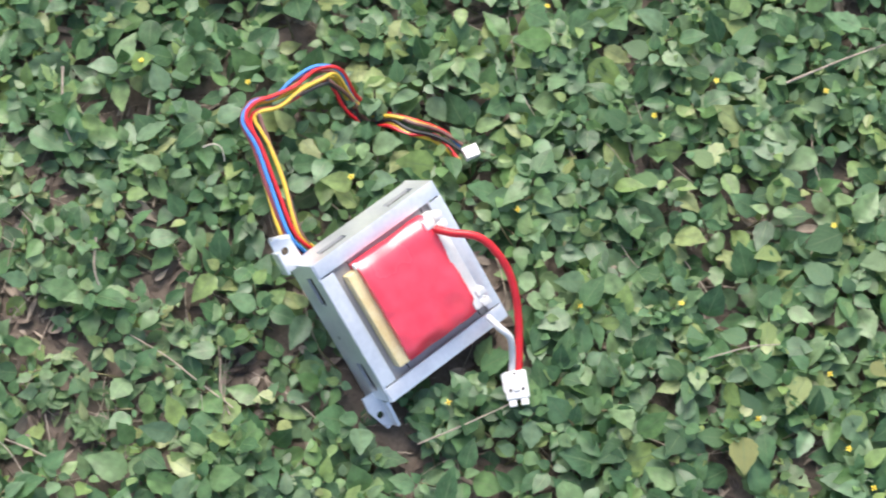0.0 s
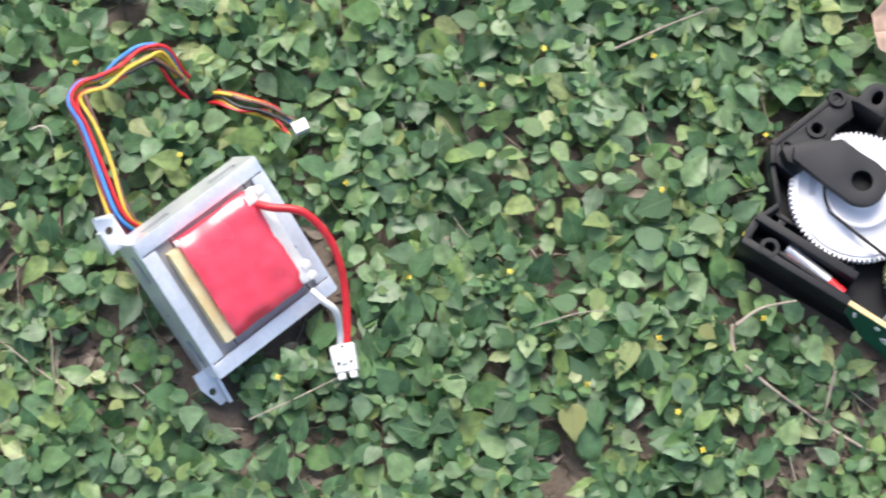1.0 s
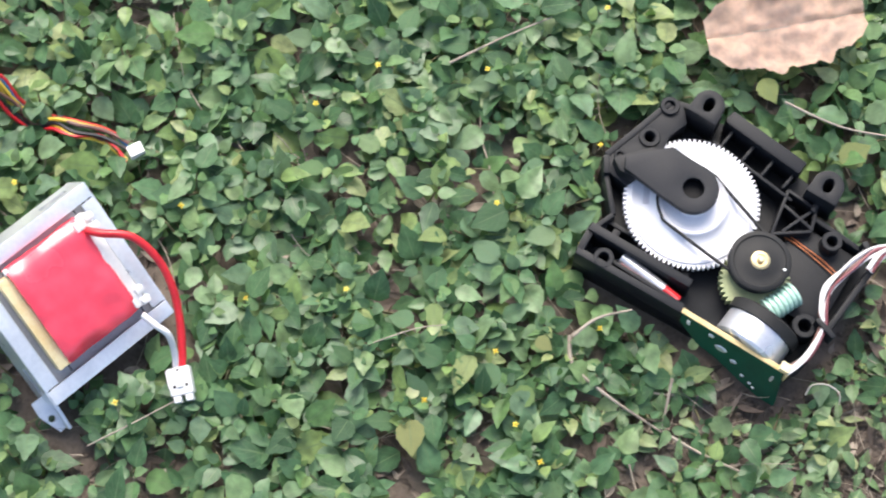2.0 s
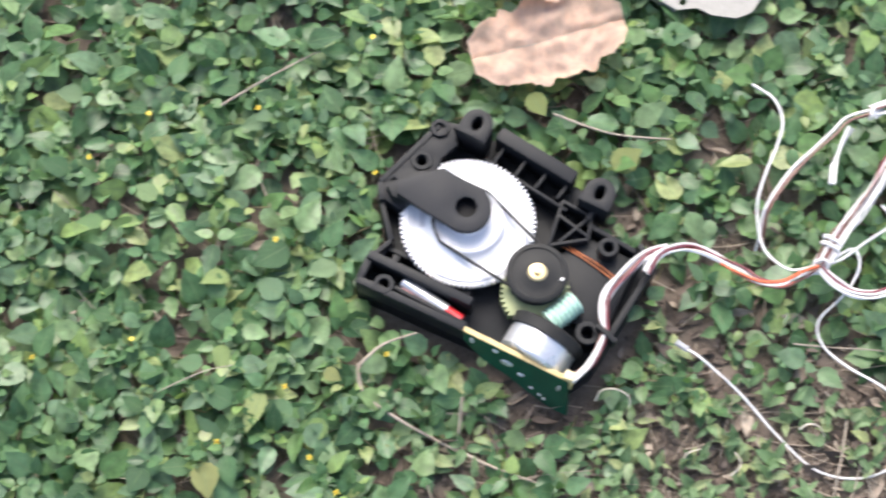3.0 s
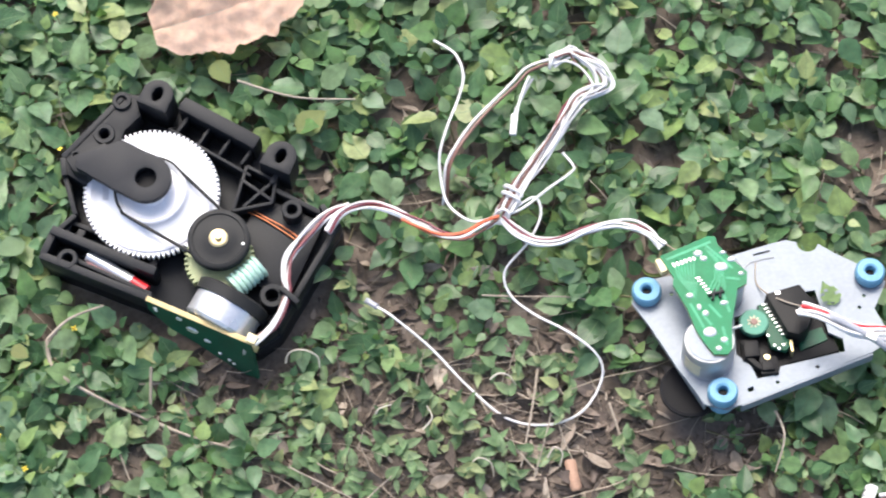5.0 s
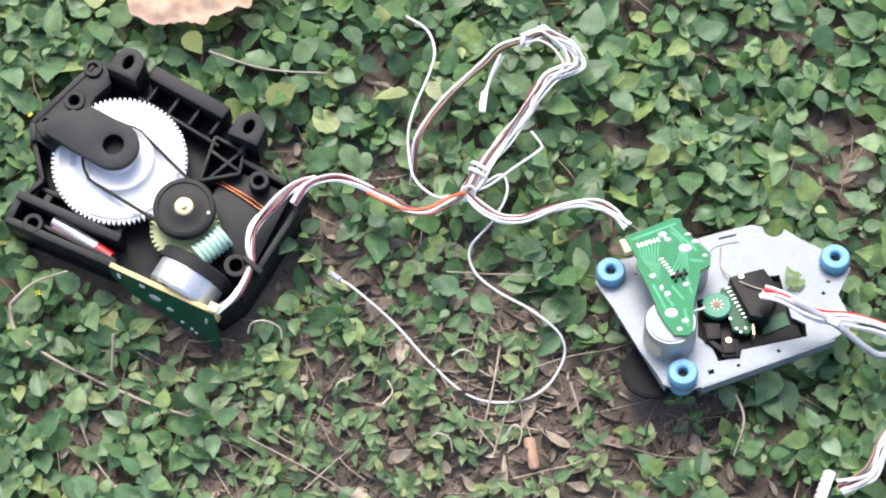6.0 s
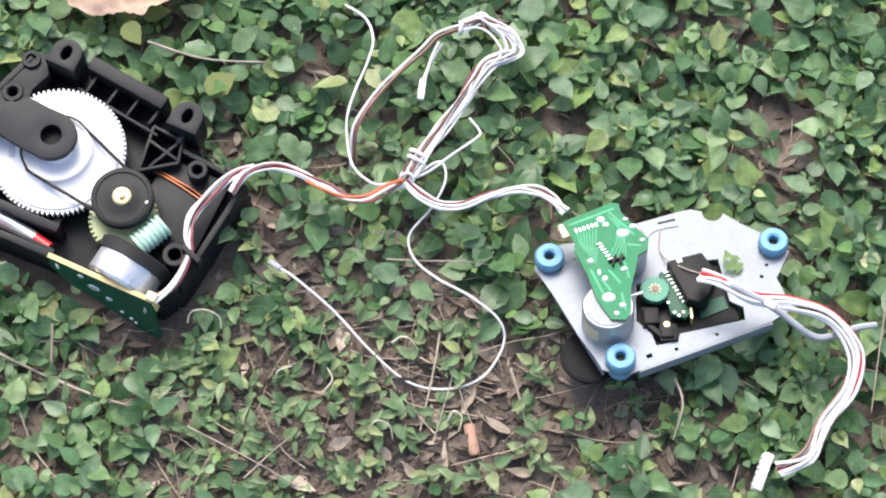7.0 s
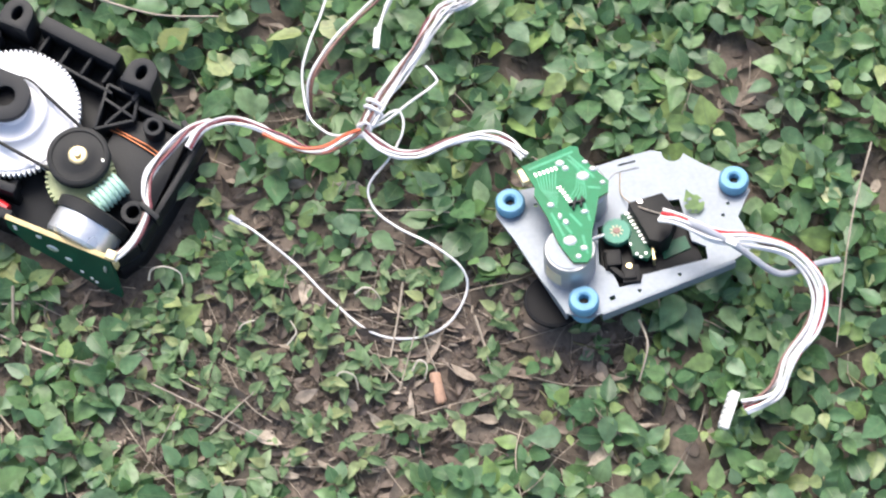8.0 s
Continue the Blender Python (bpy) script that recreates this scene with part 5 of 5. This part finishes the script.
# ---- dead leaves, metal scrap and small finds ----


def dead_leaf(m, length, width, seed, label, z_curl):
    """A big crumpled dry leaf with ragged edge and pale stalk."""
    rng = random.Random(seed)
    nu, nv = 40, 22
    b = bmesh.new()
    uvl = b.loops.layers.uv.new("blade")
    grid, coord = [], {}
    for i in range(nu + 1):
        s = i / nu
        half = width * 0.5 * max(0.02, math.sin(math.pi * min(1, 0.06 + 0.9 * s)) ** 0.55)
        half *= 1 + 0.2 * noise.noise(Vector((s * 5, seed, 0))) + 0.09 * noise.noise(Vector((s * 30, seed, 4)))
        row = []
        for j in range(nv + 1):
            e = 2 * j / nv - 1
            edge = 1 + 0.16 * noise.noise(Vector((s * 13, math.copysign(2, e) + seed, 7))) * abs(e)
            x, y = (s - 0.5) * length, e * half * edge
            z = z_curl * ((2 * s - 1) ** 2 + 0.6 * e * e) + 5.0 * noise.noise(Vector((x * 0.055, y * 0.055, seed))) + 2.4 * noise.noise(Vector((x * 0.17, y * 0.17, seed + 3))) - 1.4 * max(0, 1 - abs(e) * 7)
            v = b.verts.new((x, y, z))
            coord[v] = (e, s)
            row.append(v)
        grid.append(row)
    for i in range(nu):
        for j in range(nv):
            f = b.faces.new((grid[i][j], grid[i + 1][j], grid[i + 1][j + 1], grid[i][j + 1]))
            for lp in f.loops:
                lp[uvl].uv = coord[lp.vert]
    bmesh.ops.solidify(b, geom=b.faces[:], thickness=0.25)
    t = thing("dry_leaf", m, label, "dry leaf", "dry leaves on the plants")
    part("blade", b, M_DRY, t)
    rib = [((q - 0.5) * length, 0, z_curl * (2 * q - 1) ** 2 + 5.0 * noise.noise(Vector(((q - 0.5) * length * 0.055, 0, seed))) + 2.4 * noise.noise(Vector(((q - 0.5) * length * 0.17, 0, seed + 3))) - 1.3) for q in (0.02, 0.15, 0.3, 0.45, 0.6, 0.75, 0.9)]
    part("midrib", tube(rib, 0.25, 6, taper=0.5), M_TENDRIL, t, "pale raised midrib")
    return t


d = dead_leaf(pose(0.2596, 0.1266, 0.0270, 8, -4, 14), 66, 38, 3, "large dry pinkish tan leaf curled on green leaves", 3.0)
d = dead_leaf(pose(0.2592, 0.1571, 0.0330, -6, 4, 10), 46, 34, 8, "dry tan leaf overlapping another dead leaf", 2.0)
part("stalk", tube([(2, -10, 1), (14, -9, 2), (26, -5, 3)], 0.7, 7, taper=0.7), M_STRAW, d, "pale leaf stalk")


def build_perforated():
    t = thing("perforated_strip", pose(0.3172, 0.1702, 0.0210, 3, -4, -14), "dull grey perforated metal strip lying in leaves", "metal strip")
    outer = [(-30, 28), (-30, -14), (-12, -20), (5, -27), (13, -24.5), (19, -26.5), (30, -26), (36, -22), (41, -8), (46, 28)]
    holes = []
    for j in range(6):
        for i in range(4):
            holes.append(ring_pts(-16.6 + 7.7 * i + j, -16.4 - 2.2 * i + 7.6 * j, 1.6, 12))
        for i in range(3):
            holes.append(ring_pts(15.8 + 8.6 * i + 1.2 * j, -18.1 + 1.3 * i + 7.2 * j, 1.6, 12))
    part("strip", sheet(outer, holes, -0.5, 0.5), M_PERF, t)
    part("folded_edge", bar((-30, -13.6), (4, -26.4), 1.0, -5, 0.4, 0.2), M_PERF, t)


build_perforated()


def build_peg():
    m = pose(0.3876, -0.0778, 0.0050, 0, 0, -82)
    t = thing("wooden_stub", m, "short broken orange-brown wooden stub on bare soil", "wood")
    b = lathe([(0, -6.5), (2.1, -6.3), (2.3, -5.5), (2.2, 0), (2.35, 5), (1.7, 6.2), (0, 6.4)], 16, (0, 0, 0), axis=(1, 0, 0))
    for v in b.verts:
        v.co += Vector((0.5, 0.3, 0.3)) * noise.noise(v.co * 0.5)
    part("wood", b, M_WOOD, t)


build_peg()


def build_flower(x, y, z, seed):
    rng = random.Random(seed)
    t = thing("small_flower", pose(x * MM, y * MM, z * MM, rng.uniform(-20, 20), rng.uniform(-20, 20), rng.uniform(0, 360)) @ Matrix.Scale(0.62, 4), "tiny yellow daisy flower above the green leaves", "flower", "yellow flowers")
    b = bmesh.new()
    n = rng.choice((4, 5, 5))
    for k in range(n):
        a = 2 * math.pi * k / n
        p = lathe([(0, 0.0), (0.75, 0.1), (0.7, 0.3), (0, 0.35)], 8)
        bmesh.ops.scale(p, vec=(1.2, 0.8, 1), verts=p.verts)
        bmesh.ops.translate(p, vec=(1.3, 0, 0.2), verts=p.verts)
        bmesh.ops.rotate(p, matrix=Matrix.Rotation(a, 3, "Z"), verts=p.verts)
        merge(b, p)
    part("petals", b, M_PETAL, t)
    part("flower_centre", lathe([(0, -0.4), (0.8, -0.2), (0.9, 0.4), (0.5, 0.9), (0, 1.0)], 10), mat("flower_centre", (0.6, 0.36, 0.02), 0.7) if seed == 0 else bpy.data.materials["flower_centre"], t)
    part("flower_stalk", tube([(0, 0, 0), (0.6, 0.4, -5), (1.5, 1, -12)], 0.3, 5), M_STEM, t)


FLOWERS = [(89.6, 0.1, 21), (69.4, 77.1, 24), (19.6, 29.2, 22), (146.9, 41.3, 22), (124.7, -41.9, 20), (-98.4, 68.4, 21), (-143.9, 71.3, 21), (49.7, -6.7, 20), (19.7, 120.6, 21), (-49.4, 33.5, 21), (3.5, -53.4, 20), (93.2, 96.6, 23), (151.2, -19.6, 19), (172, -62.5, 19), (191.8, -6.6, 19), (187.3, 70.5, 20), (161.3, -48.2, 18), (181.8, 27, 20), (138.6, 99.1, 22), (186.3, 130.4, 23)]
for i, (x, y, z) in enumerate(FLOWERS):
    build_flower(x, y, z, i)

# ---- single leaves near the path, pieces of the ground cover ----
SINGLE_MESH = []
for p, u, q in BLADES:
    me = bpy.data.meshes.new("leaf")
    me.from_pydata(p.tolist(), [], q.tolist())
    lay = me.uv_layers.new(name="blade")
    lay.data.foreach_set("uv", u[q.ravel()].astype(np.float32).ravel())
    me.materials.append(M_LEAF_ONE)
    me.shade_smooth()
    SINGLE_MESH.append(me)
for x, y, z, size, yaw, pitch, roll, k in SINGLES:
    ob = new("leaf", SINGLE_MESH[k])
    ob.parent = cover
    ob.matrix_world = Matrix.LocRotScale((x * MM, y * MM, z * MM), Euler((roll, pitch, yaw)), (size * MM,) * 3)


def special_leaf(x, y, z, size, yaw, label, m=None, torn=0):
    me = SINGLE_MESH[2].copy()
    me.materials[0] = m or M_YELLOWED
    if torn:
        rng = random.Random(torn)
        b = bmesh.new()
        b.from_mesh(me)
        b.faces.ensure_lookup_table()
        bmesh.ops.delete(b, geom=[f for i, f in enumerate(b.faces) if rng.random() < (0.45 if i % 4 in (0, 3) else 0.08)], context="FACES")
        for v in b.verts:
            v.co.z += 0.08 * noise.noise(v.co * 5)
        b.to_mesh(me)
        b.free()
    ob = new("yellow_leaf", me)
    ob.matrix_world = Matrix.LocRotScale((x * MM, y * MM, z * MM), Euler((0.1, 0.05, yaw)), (size * MM,) * 3)
    tagged(ob, label, "leaf", "yellowed leaves")


special_leaf(119.4, -49.9, 20, 15, -1.4, "large yellowing blotched leaf among green leaves")
special_leaf(166.9, -12.8, 19, 8, -0.6, "small pale yellow leaf beside a runner stem")
special_leaf(251.8, 104.9, 21, 12, -1.0, "yellow-green leaf beside the dry leaf")
special_leaf(285.2, 71.4, 20, 15, 0.6, "bright yellow-green lobed leaf beside the black tray")


lp = T_LASER @ Vector((0.0725, -0.013, 0.0015))
special_leaf(lp.x / MM, lp.y / MM, lp.z / MM, 11, 1.9, "torn green leaf resting on the silver plate", M_LEAF_ONE, torn=5)
